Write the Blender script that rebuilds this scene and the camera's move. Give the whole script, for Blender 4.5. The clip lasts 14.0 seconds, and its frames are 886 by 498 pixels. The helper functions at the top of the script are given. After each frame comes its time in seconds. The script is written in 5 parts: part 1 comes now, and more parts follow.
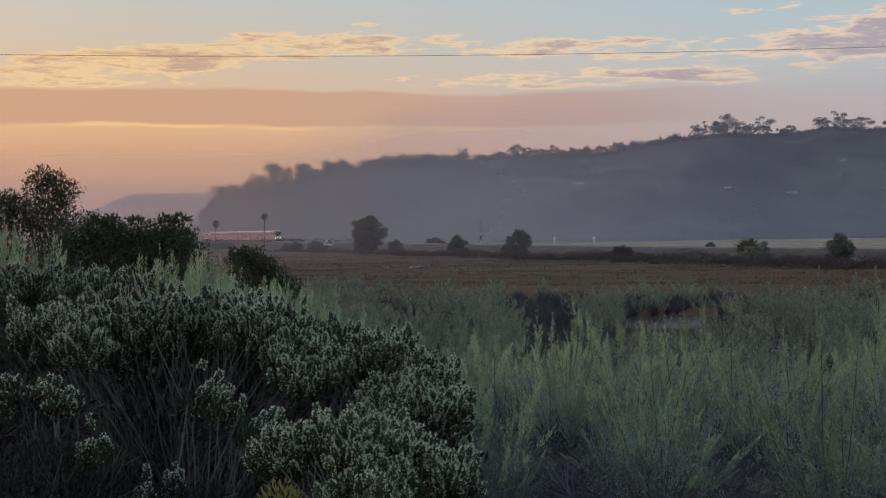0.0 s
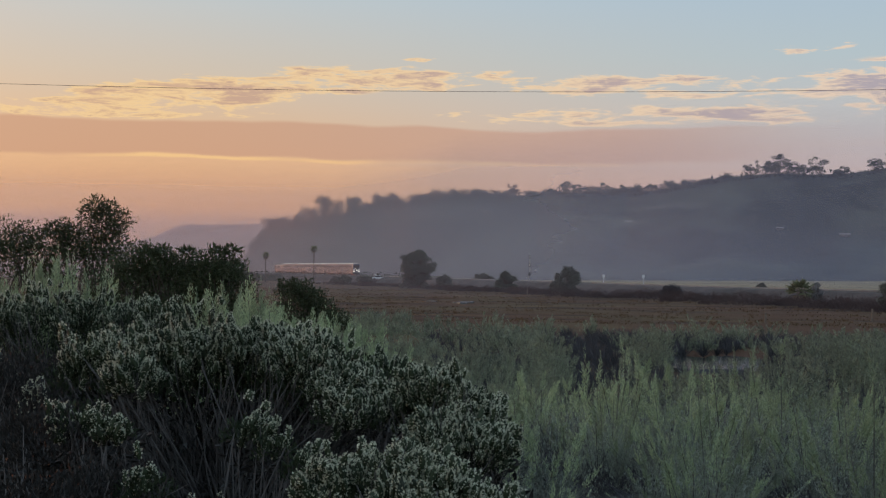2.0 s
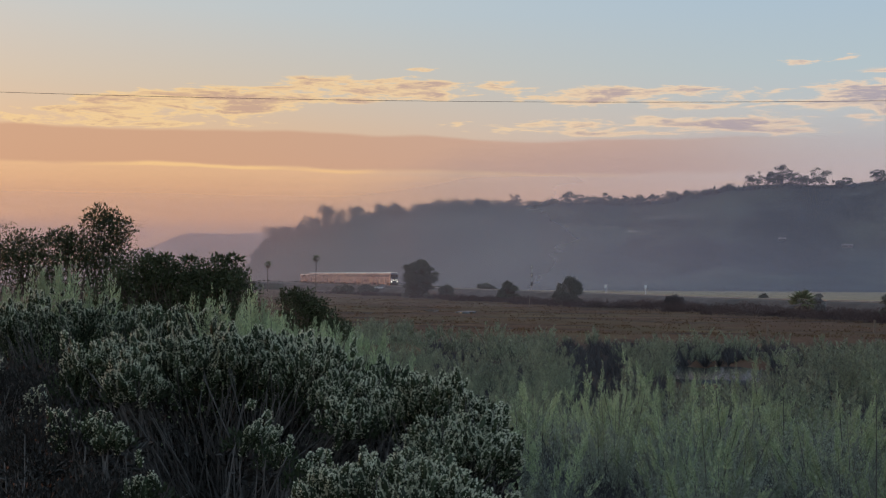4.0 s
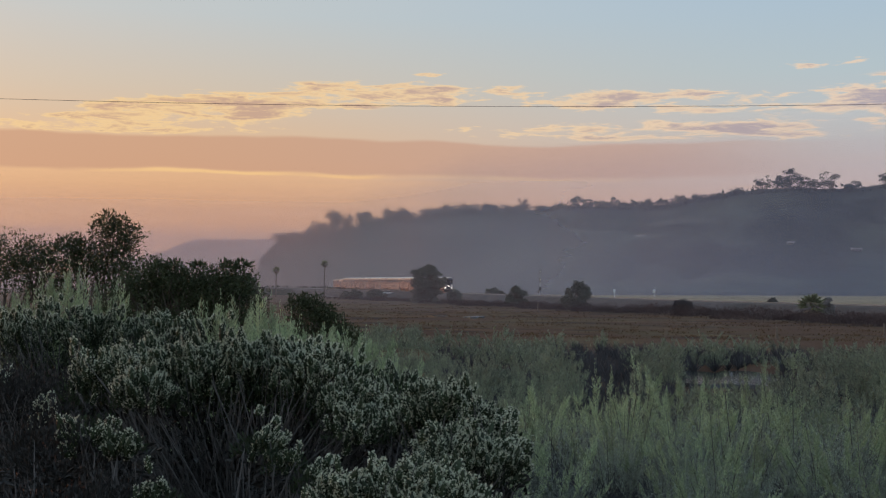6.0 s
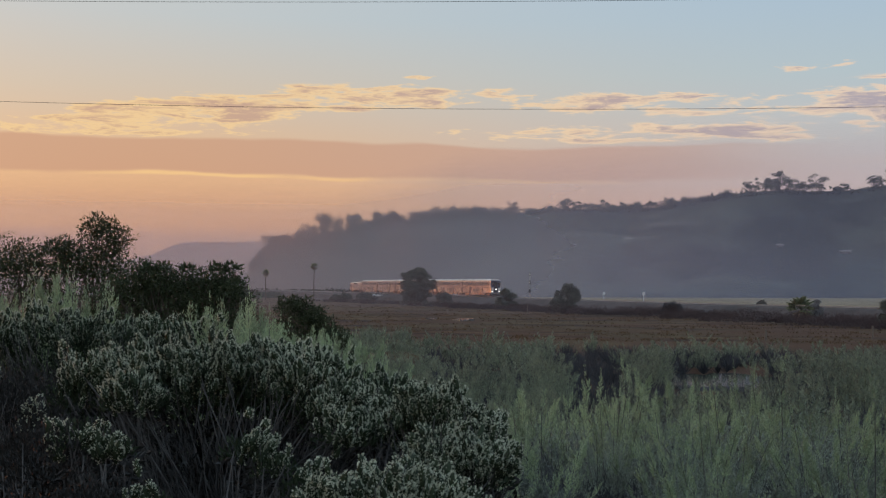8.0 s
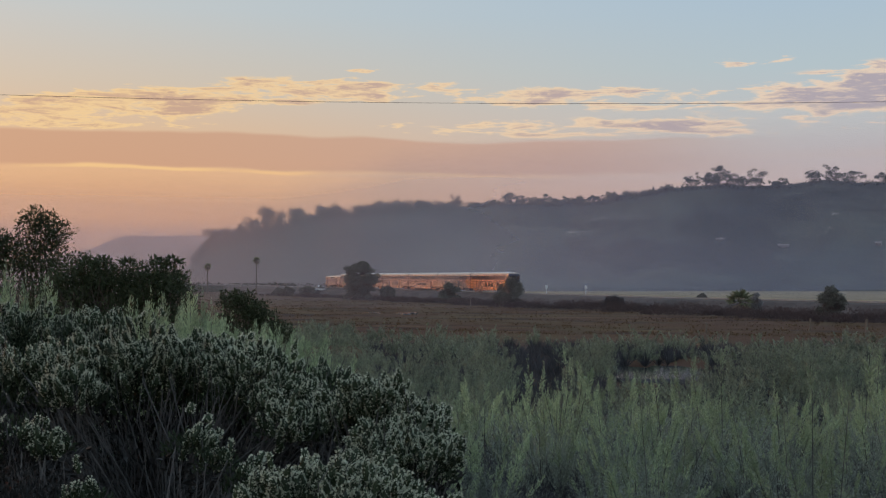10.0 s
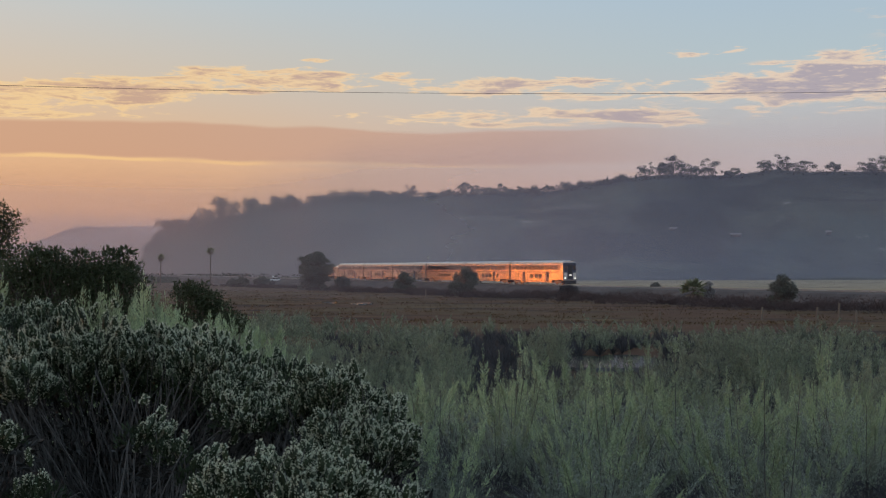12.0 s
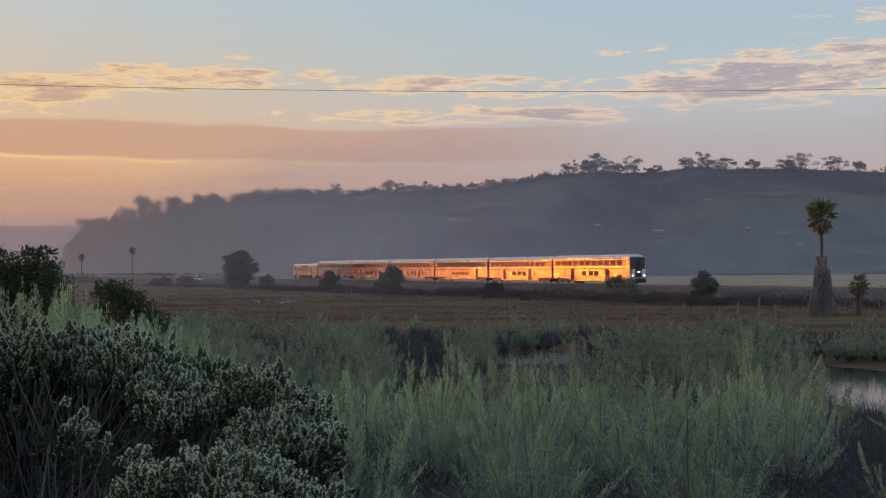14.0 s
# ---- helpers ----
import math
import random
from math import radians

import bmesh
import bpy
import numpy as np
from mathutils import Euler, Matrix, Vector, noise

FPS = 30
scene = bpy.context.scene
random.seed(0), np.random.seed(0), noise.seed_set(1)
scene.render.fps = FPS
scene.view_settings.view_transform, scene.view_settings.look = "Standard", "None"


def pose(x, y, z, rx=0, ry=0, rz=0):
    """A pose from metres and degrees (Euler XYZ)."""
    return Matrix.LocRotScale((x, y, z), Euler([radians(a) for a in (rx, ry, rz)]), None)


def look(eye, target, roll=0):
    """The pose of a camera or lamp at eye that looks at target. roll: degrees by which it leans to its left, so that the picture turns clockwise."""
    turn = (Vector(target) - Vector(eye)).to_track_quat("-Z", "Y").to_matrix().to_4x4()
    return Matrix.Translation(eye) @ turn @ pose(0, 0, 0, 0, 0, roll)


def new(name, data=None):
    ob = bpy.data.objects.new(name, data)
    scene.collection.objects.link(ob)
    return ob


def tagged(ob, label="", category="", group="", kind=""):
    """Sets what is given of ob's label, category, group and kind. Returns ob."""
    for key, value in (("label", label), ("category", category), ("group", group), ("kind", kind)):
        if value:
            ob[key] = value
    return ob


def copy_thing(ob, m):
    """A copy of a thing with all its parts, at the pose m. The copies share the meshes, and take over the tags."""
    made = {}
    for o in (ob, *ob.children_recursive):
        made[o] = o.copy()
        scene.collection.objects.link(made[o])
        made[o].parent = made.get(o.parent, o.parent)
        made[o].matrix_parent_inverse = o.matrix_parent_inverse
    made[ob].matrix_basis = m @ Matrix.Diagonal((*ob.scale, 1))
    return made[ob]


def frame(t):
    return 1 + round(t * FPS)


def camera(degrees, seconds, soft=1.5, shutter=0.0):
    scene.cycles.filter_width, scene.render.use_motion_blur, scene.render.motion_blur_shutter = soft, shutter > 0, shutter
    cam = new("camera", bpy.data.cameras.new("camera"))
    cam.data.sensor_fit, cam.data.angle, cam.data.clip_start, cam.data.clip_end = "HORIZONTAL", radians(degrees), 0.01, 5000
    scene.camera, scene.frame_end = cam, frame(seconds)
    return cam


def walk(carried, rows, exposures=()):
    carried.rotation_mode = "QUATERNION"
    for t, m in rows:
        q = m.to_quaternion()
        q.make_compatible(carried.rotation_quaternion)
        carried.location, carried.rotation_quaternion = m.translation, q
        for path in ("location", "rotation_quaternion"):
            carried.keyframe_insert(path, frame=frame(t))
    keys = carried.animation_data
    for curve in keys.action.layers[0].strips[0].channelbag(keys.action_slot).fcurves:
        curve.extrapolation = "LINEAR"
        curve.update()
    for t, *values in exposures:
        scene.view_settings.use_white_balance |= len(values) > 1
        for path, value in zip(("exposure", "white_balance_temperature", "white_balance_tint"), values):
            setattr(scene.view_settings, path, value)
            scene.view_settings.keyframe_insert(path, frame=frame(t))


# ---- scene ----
# ---- camera: held by hand on one spot, panning after the train ----
EYE = (0.0, 0.0, 4.2)
cam = camera(38.3, 14.0, soft=1.2)
# seconds, yaw, pitch, roll
PAN = [
    (0.0, 0.000, -0.450, 0.500), (0.5, 0.805, -0.139, 0.268), (1.0, 1.581, 0.398, -0.066), (1.5, 2.044, 0.838, -0.358),
    (2.0, 2.176, 1.131, -0.551), (2.5, 2.170, 1.321, -0.645), (3.0, 2.153, 1.457, -0.680), (5.5, 2.604, 1.678, -0.656),
    (6.0, 2.647, 1.786, -0.555), (6.5, 2.611, 1.858, -0.520), (7.0, 2.520, 1.907, -0.534), (9.5, 0.597, 1.866, -0.411),
    (10.0, -0.362, 1.649, -0.418), (10.5, -1.198, 1.475, -0.430), (11.0, -1.747, 1.368, -0.343), (11.5, -2.100, 1.279, -0.248),
    (12.0, -2.373, 1.211, -0.217), (12.5, -2.730, 1.137, -0.129), (13.0, -3.234, 1.062, 0.000), (13.5, -4.172, 1.027, 0.040),
    (14.0, -5.714, 1.109, 0.176),
]
walk(cam, [(t, pose(*EYE, 90 + p, r, y)) for t, y, p, r in PAN])

# ---- sun and sky: low sun to the left of the view, thin bands of cloud ----
SUN_AZ, SUN_EL = 50.0, 3.0      # degrees left of ahead, degrees up


def polar(az, r):
    """The place r metres out, az degrees left of straight ahead."""
    return -r * math.sin(radians(az)), r * math.cos(radians(az))


def lin(r, g, b):
    """Screen colour (0 to 255) as linear light."""
    return tuple(((c / 255) / 12.92 if c < 10 else ((c / 255 + 0.055) / 1.055) ** 2.4) for c in (r, g, b)) + (1.0,)


class Nodes:
    """Short names for building node trees."""

    def __init__(self, tree):
        self.tree = tree
        tree.nodes.clear()

    def add(self, kind, values=None):
        n = self.tree.nodes.new(kind)
        self.feed(n, values)
        return n

    def feed(self, n, values):
        for k, v in (values or {}).items():
            if isinstance(v, bpy.types.NodeSocket):
                self.tree.links.new(v, n.inputs[k])
            else:
                n.inputs[k].default_value = v

    def math(self, op, a, b=0.0, c=0.0, clamp=False):
        n = self.add("ShaderNodeMath", {0: a, 1: b, 2: c})
        n.operation, n.use_clamp = op, clamp
        return n.outputs[0]

    def span(self, v, a, b, lo=0.0, hi=1.0):
        if not isinstance(a, bpy.types.NodeSocket) and a > b:
            a, b, lo, hi = b, a, hi, lo
        n = self.add("ShaderNodeMapRange", {0: v, 1: a, 2: b, 3: lo, 4: hi})
        n.interpolation_type = "SMOOTHSTEP"
        return n.outputs[0]

    def mix(self, f, a, b, blend="MIX"):
        n = self.tree.nodes.new("ShaderNodeMix")
        n.data_type, n.blend_type = "RGBA", blend
        self.feed(n, {0: f, 6: a, 7: b})
        return n.outputs[2]

    def ramp(self, f, stops):
        n = self.add("ShaderNodeValToRGB", {0: f})
        el = n.color_ramp.elements
        while len(el) < len(stops):
            el.new(0.5)
        for e, (p, c) in zip(el, stops):
            e.position, e.color = p, c
        return n.outputs[0]

    def noise(self, vec, scale, detail=4.0, rough=0.55, distort=0.0):
        return self.add("ShaderNodeTexNoise", {"Vector": vec, "Scale": scale, "Detail": detail, "Roughness": rough, "Distortion": distort}).outputs[0]

    def xyz(self, x, y, z=0.0):
        return self.add("ShaderNodeCombineXYZ", {0: x, 1: y, 2: z}).outputs[0]


def make_sky():
    world = bpy.data.worlds.new("dawn_sky")
    scene.world = world
    world.use_nodes = True
    n = Nodes(world.node_tree)
    way = n.add("ShaderNodeTexCoord").outputs["Generated"]
    s = n.add("ShaderNodeSeparateXYZ", {0: way})
    deg = 180 / math.pi
    az = n.math("MULTIPLY", n.math("ARCTAN2", s.outputs[0], s.outputs[1]), -deg)      # left of ahead
    el = n.math("MULTIPLY", n.math("ARCSINE", s.outputs[2]), deg)
    # clear air: a warm side towards the sun and a cool side away from it
    e = n.math("DIVIDE", el, 40.0, clamp=True)
    warm = n.ramp(e, [(0.0, lin(224, 160, 116)), (0.05, lin(228, 165, 120)), (0.10, lin(223, 170, 129)), (0.16, lin(222, 187, 154)),
                      (0.22, lin(207, 196, 182)), (0.30, lin(190, 202, 208)), (0.55, lin(190, 205, 220)), (1.0, lin(182, 204, 228))])
    cool = n.ramp(e, [(0.0, lin(200, 158, 146)), (0.08, lin(208, 177, 168)), (0.13, lin(201, 188, 188)), (0.18, lin(194, 196, 199)),
                      (0.24, lin(183, 199, 207)), (0.32, lin(174, 196, 214)), (0.55, lin(176, 202, 226)), (1.0, lin(178, 202, 230))])
    side = n.span(az, -20.0, 17.0)
    air = n.mix(side, cool, warm)
    # glow round the sun
    dot = n.add("ShaderNodeVectorMath", {0: way, 1: (*polar(SUN_AZ, math.cos(radians(SUN_EL))), math.sin(radians(SUN_EL)))})
    dot.operation = "DOT_PRODUCT"
    d = dot.outputs["Value"]
    broad = n.math("POWER", n.math("MAXIMUM", d, 0.0), 7.0)
    air = n.mix(n.math("MULTIPLY", broad, 0.38), air, (1.05, 0.70, 0.42, 1.0))
    ring = n.math("POWER", n.math("MAXIMUM", d, 0.0), 26.0)
    air = n.mix(n.math("MULTIPLY", ring, 0.55), air, (1.45, 0.86, 0.50, 1.0))
    glow = n.math("POWER", n.math("MAXIMUM", d, 0.0), 110.0)
    air = n.mix(n.math("MULTIPLY", glow, 0.92), air, (1.75, 0.46, 0.04, 1.0))

    def cloud(base, fac, colour):
        return n.mix(fac, base, colour)

    def band(lo, hi, soft_lo, soft_hi, c):
        return n.math("MULTIPLY", n.span(c, lo - soft_lo, lo + soft_lo), n.span(c, hi - soft_hi, hi + soft_hi, 1.0, 0.0))

    wob = n.noise(n.xyz(n.math("MULTIPLY", az, 0.10), n.math("MULTIPLY", el, 0.25), 3.0), 1.0, 3.0)
    # faint streaks low down
    streak = n.noise(n.xyz(n.math("MULTIPLY", az, 0.06), n.math("MULTIPLY", el, 1.3), 7.0), 1.0, 4.0, 0.6)
    low = n.math("MULTIPLY", n.span(streak, 0.48, 0.68), n.span(el, 6.5, 4.0))
    sky = cloud(air, n.math("MULTIPLY", low, 0.32), lin(236, 186, 142))
    # long grey-pink sheet
    ce = n.math("ADD", el, n.math("MULTIPLY", n.math("SUBTRACT", wob, 0.5), 0.9))
    sheet = band(5.05, 6.55, 0.14, 0.10, ce)
    sheet = n.math("MULTIPLY", sheet, n.span(az, -17.0, -5.0))
    sky = cloud(sky, n.math("MULTIPLY", sheet, 0.80), n.mix(side, lin(196, 166, 158), lin(206, 160, 134)))
    rim = band(4.92, 5.06, 0.05, 0.06, ce)
    rim = n.math("MULTIPLY", rim, n.math("MULTIPLY", n.span(az, -12.0, 8.0), n.span(n.noise(n.xyz(n.math("MULTIPLY", az, 0.12), 0.0, 0.0), 1.0, 2.0), 0.38, 0.6)))
    sky = cloud(sky, n.math("MULTIPLY", rim, 0.85), lin(248, 204, 146))
    # broken clouds above it: cells stretched along the horizon
    cells = n.noise(n.xyz(n.math("MULTIPLY", az, 0.30), n.math("MULTIPLY", el, 1.9), 1.7), 1.0, 9.0, 0.60, 0.4)
    fine = n.noise(n.xyz(n.math("MULTIPLY", az, 1.2), n.math("MULTIPLY", el, 6.0), 5.1), 1.0, 6.0, 0.60, 0.5)
    body = n.math("ADD", n.math("MULTIPLY", cells, 1.75), n.math("MULTIPLY", fine, 0.50))
    body = n.math("SUBTRACT", body, 0.64)
    groups = [   # centre az, el; half width az, el; slope of el on az; weight
        (12.5, 8.0, 8.5, 0.66, -0.10, 0.47), (15.5, 7.0, 6.0, 0.30, -0.02, 0.32), (2.5, 8.7, 5.0, 0.45, 0.0, 0.38), (-6.8, 8.35, 6.5, 0.48, 0.01, 0.30),
        (-8.5, 7.05, 9.0, 0.42, 0.0, 0.42), (-22.5, 8.6, 8.5, 1.10, -0.07, 0.52), (-13.8, 9.85, 2.6, 0.2, -0.06, 0.26), (2.9, 9.55, 1.0, 0.09, 0.0, 0.26),
        (36.0, 8.0, 10.0, 1.2, 0.0, 0.22), (-38.0, 11.0, 14.0, 2.0, 0.0, 0.25)]
    cover = None
    for a0, e0, wa, we, sl, wt in groups:
        da = n.math("DIVIDE", n.math("SUBTRACT", az, a0), wa)
        mid = n.math("ADD", e0, n.math("MULTIPLY", n.math("SUBTRACT", az, a0), sl))
        de = n.math("DIVIDE", n.math("SUBTRACT", el, mid), we)
        q = n.math("ADD", n.math("MULTIPLY", da, da), n.math("MULTIPLY", de, de))
        g = n.math("MULTIPLY", n.span(q, 2.2, 0.0), wt)
        cover = g if cover is None else n.math("MAXIMUM", cover, g)
    dens = n.math("ADD", body, n.math("MULTIPLY", cover, 0.95))
    mask = n.math("MULTIPLY", n.span(dens, 0.66, 0.84), n.span(cover, 0.02, 0.14))
    thick = n.span(dens, 0.80, 1.02)
    lit = n.mix(side, lin(236, 212, 190), lin(246, 210, 158))
    dim = n.mix(side, lin(178, 168, 178), lin(204, 168, 146))
    puff = n.mix(thick, lit, dim)
    puff = n.mix(n.math("MULTIPLY", n.span(fine, 0.50, 0.66), 0.6), puff, lit)
    sky = cloud(sky, n.math("MULTIPLY", mask, 0.95), puff)
    # below the horizon
    sky = n.mix(n.span(el, 0.0, -2.0), sky, lin(120, 105, 100))
    nishita = n.add("ShaderNodeTexSky")
    nishita.sky_type, nishita.sun_disc = "NISHITA", False
    nishita.sun_elevation, nishita.sun_rotation = radians(SUN_EL), radians(-SUN_AZ)
    nishita.air_density, nishita.dust_density = 1.5, 3.0
    drawn = n.add("ShaderNodeBackground", {0: sky, 1: 0.92})
    clear = n.add("ShaderNodeBackground", {0: nishita.outputs[0], 1: 0.012})
    both = n.add("ShaderNodeAddShader", {0: drawn.outputs[0], 1: clear.outputs[0]})
    out = n.add("ShaderNodeOutputWorld", {0: both.outputs[0]})


make_sky()
sun = new("sun", bpy.data.lights.new("sun", "SUN"))
sun.data.energy, sun.data.angle, sun.data.color = 0.66, radians(0.6), (1.0, 0.21, 0.010)
sx, sy = polar(SUN_AZ, math.cos(radians(SUN_EL)))
sun.matrix_basis = look((0, 0, 60), (-sx, -sy, 60 - math.sin(radians(SUN_EL))))


# ---- materials ----
def material(name, colour, dark=None, rough=0.7, metal=0.0, scale=3.0, bump=0.3, bump_scale=None, spread=0.35, sheen=0.0, per_island=0.0, per_object=0.0, through_light=0.0, spec=0.4):
    """Two scales of colour variation, bump, and optional variation by island or object."""
    m = bpy.data.materials.new(name)
    m.use_nodes = True
    n = Nodes(m.node_tree)
    at = n.add("ShaderNodeTexCoord").outputs["Object"]
    dark = dark or tuple(c * (1 - spread) for c in colour)
    a = n.noise(at, scale, 5.0, 0.6)
    b = n.noise(at, scale * 9, 3.0, 0.6)
    f = n.math("ADD", n.math("MULTIPLY", a, 0.65), n.math("MULTIPLY", b, 0.35))
    f = n.span(f, 0.3, 0.7)
    if per_island:
        f = n.math("ADD", n.math("MULTIPLY", f, 1 - per_island), n.math("MULTIPLY", n.add("ShaderNodeNewGeometry").outputs["Random Per Island"], per_island))
    if per_object:
        f = n.math("ADD", n.math("MULTIPLY", f, 1 - per_object), n.math("MULTIPLY", n.add("ShaderNodeObjectInfo").outputs["Random"], per_object))
    col = n.mix(f, (*dark, 1.0), (*colour, 1.0))
    p = n.add("ShaderNodeBsdfPrincipled", {"Base Color": col, "Roughness": rough, "Metallic": metal, "Specular IOR Level": spec})
    if bump:
        h = n.noise(at, bump_scale or scale * 14, 4.0, 0.6)
        n.tree.links.new(n.add("ShaderNodeBump", {"Strength": bump, "Distance": 0.02, "Height": h}).outputs[0], p.inputs["Normal"])
    last = p.outputs[0]
    if through_light:
        tr = n.add("ShaderNodeBsdfTranslucent", {0: col})
        last = n.add("ShaderNodeMixShader", {0: through_light, 1: last, 2: tr.outputs[0]}).outputs[0]
    n.add("ShaderNodeOutputMaterial", {0: last})
    return m


def leafy(name, colour, dark, through_light=0.25, scale=0.8, per_object=0.0):
    return material(name, colour, dark, rough=0.6, scale=scale, bump=0.0, per_island=0.5, through_light=through_light, spec=0.25, per_object=per_object)


SAGE = leafy("sage_leaf", (0.53, 0.63, 0.37), (0.13, 0.165, 0.105), 0.3, 0.8, 0.5)
# Bluish-dark brush colour, chosen for the shaded gaps between the sage.
SAGE_DRY = leafy("shaded_dry_brush_leaf", (0.092, 0.094, 0.102), (0.044, 0.045, 0.052))
SCRUB = leafy("scrub_leaf", (0.042, 0.046, 0.032), (0.028, 0.032, 0.022), 0.0, 0.02)
# Low and inner leaves: greyer with age, and darkened for shade in the shrub.
SAGE_OLD = leafy("shaded_old_sage_leaf", (0.36, 0.41, 0.32), (0.11, 0.128, 0.11), 0.2, 0.8, 0.5)
SAGE_FAR = leafy("far_sage_leaf", (0.36, 0.41, 0.27), (0.085, 0.095, 0.090), 0.3, 0.16)
YELLOW = leafy("yellow_leaf", (0.36, 0.33, 0.10), (0.18, 0.17, 0.06), 0.3)
PALE = leafy("pale_flower", (0.84, 0.86, 0.70), (0.26, 0.29, 0.20), 0.42)
BRUSH = leafy("brush_leaf", (0.050, 0.072, 0.034), (0.012, 0.019, 0.011), 0.1)
DARKLEAF = leafy("dark_leaf", (0.092, 0.108, 0.052), (0.028, 0.036, 0.020))
# Lightened and greyed: haze over the marsh is put into this colour.
MARSHLEAF = leafy("marsh_tree_leaf", (0.200, 0.205, 0.160), (0.088, 0.092, 0.080))
# Near-black tone that stands for deep shade within and under the brush.
TWIG = leafy("twig_shade_fill", (0.038, 0.037, 0.034), (0.012, 0.013, 0.012), 0.0)
PALMLEAF = leafy("palm_frond", (0.27, 0.29, 0.15), (0.10, 0.115, 0.065))
DEADFROND = leafy("dead_frond", (0.29, 0.23, 0.17), (0.13, 0.10, 0.08), 0.1)
PINELEAF = leafy("pine_needles", (0.05, 0.065, 0.035), (0.02, 0.028, 0.018), 0.1, 0.05)
STEM = material("grey_stem", (0.13, 0.125, 0.118), (0.05, 0.047, 0.045), scale=6.0, rough=0.85)
BARK = material("bark", (0.13, 0.10, 0.08), (0.06, 0.048, 0.04), scale=2.0, rough=0.9)
IVY = leafy("grey_thatch", (0.40, 0.385, 0.38), (0.15, 0.15, 0.155), 0.15)
EMBANK = leafy("embankment_leaf", (0.120, 0.082, 0.074), (0.040, 0.030, 0.032), 0.15, 0.15)


def train_metal(name, colour, rough, metal=0.92):
    """Brushed panels with shallow ribs along the car and slight dents."""
    m = bpy.data.materials.new(name)
    m.use_nodes = True
    n = Nodes(m.node_tree)
    at = n.add("ShaderNodeTexCoord").outputs["Object"]
    s = n.add("ShaderNodeSeparateXYZ", {0: at})
    dirt = n.noise(at, 0.9, 6.0, 0.65)
    col = n.mix(n.span(dirt, 0.42, 0.75), (*colour, 1.0), (*[c * 0.50 for c in colour], 1.0))
    dents = n.noise(n.xyz(s.outputs[0], s.outputs[1], n.math("MULTIPLY", s.outputs[2], 1.6)), 1.0, 5.0, 0.65)
    ribs = n.math("SINE", n.math("MULTIPLY", s.outputs[2], 46.0))
    h = n.math("ADD", n.math("MULTIPLY", dents, 1.0), n.math("MULTIPLY", ribs, 0.08))
    bump = n.add("ShaderNodeBump", {"Strength": 0.34, "Distance": 0.12, "Height": h}).outputs[0]
    p = n.add("ShaderNodeBsdfPrincipled", {"Base Color": col, "Metallic": metal, "Roughness": n.span(dirt, 0.3, 0.8, rough, rough + 0.12), "Normal": bump})
    n.add("ShaderNodeOutputMaterial", {0: p.outputs[0]})
    return m


STEEL = train_metal("stainless_panel", (0.62, 0.55, 0.51), 0.10)
STEEL_BLUE = train_metal("blue_livery_band", (0.30, 0.25, 0.30), 0.11, 0.85)
ROOFGREY = material("pale_roof_paint", (0.64, 0.61, 0.59), (0.46, 0.44, 0.42), rough=0.45, scale=0.7, bump=0.1)
NAVY = material("navy_paint", (0.045, 0.055, 0.10), (0.03, 0.035, 0.06), rough=0.35, scale=1.0, bump=0.05)
BLACK = material("sooty_black", (0.030, 0.030, 0.032), (0.014, 0.014, 0.015), rough=0.7, scale=2.0)
WHEELMETAL = material("wheel_steel", (0.28, 0.24, 0.21), (0.14, 0.12, 0.11), rough=0.45, metal=0.7, scale=4.0)
GLASS = material("tinted_window", (0.022, 0.024, 0.028), (0.014, 0.015, 0.018), rough=0.08, scale=1.0, bump=0.0, spec=0.9)
GALV = material("galvanised_steel", (0.42, 0.42, 0.43), (0.28, 0.28, 0.29), rough=0.5, metal=0.6, scale=4.0)
WOODPOST = material("weathered_post", (0.24, 0.20, 0.16), (0.12, 0.10, 0.085), rough=0.9, scale=5.0)
WIRE = material("line_wire", (0.05, 0.05, 0.055), rough=0.6, bump=0.0)
RAILSTEEL = material("rail_steel", (0.40, 0.38, 0.36), (0.26, 0.24, 0.22), rough=0.8, metal=0.1, scale=0.6, bump=0.1)
WHITEPAINT = material("white_paint", (0.78, 0.78, 0.77), (0.6, 0.6, 0.6), rough=0.6, scale=2.0, bump=0.05)


def glow(name, colour, strength):
    m = bpy.data.materials.new(name)
    m.use_nodes = True
    n = Nodes(m.node_tree)
    e = n.add("ShaderNodeEmission", {0: (*colour, 1.0), 1: strength})
    n.add("ShaderNodeOutputMaterial", {0: e.outputs[0]})
    return m


HEADLAMP = glow("headlamp_lens", (1.0, 0.93, 0.80), 5.0)
SIGNALLAMP = glow("signal_lens", (1.0, 0.9, 0.8), 1.2)


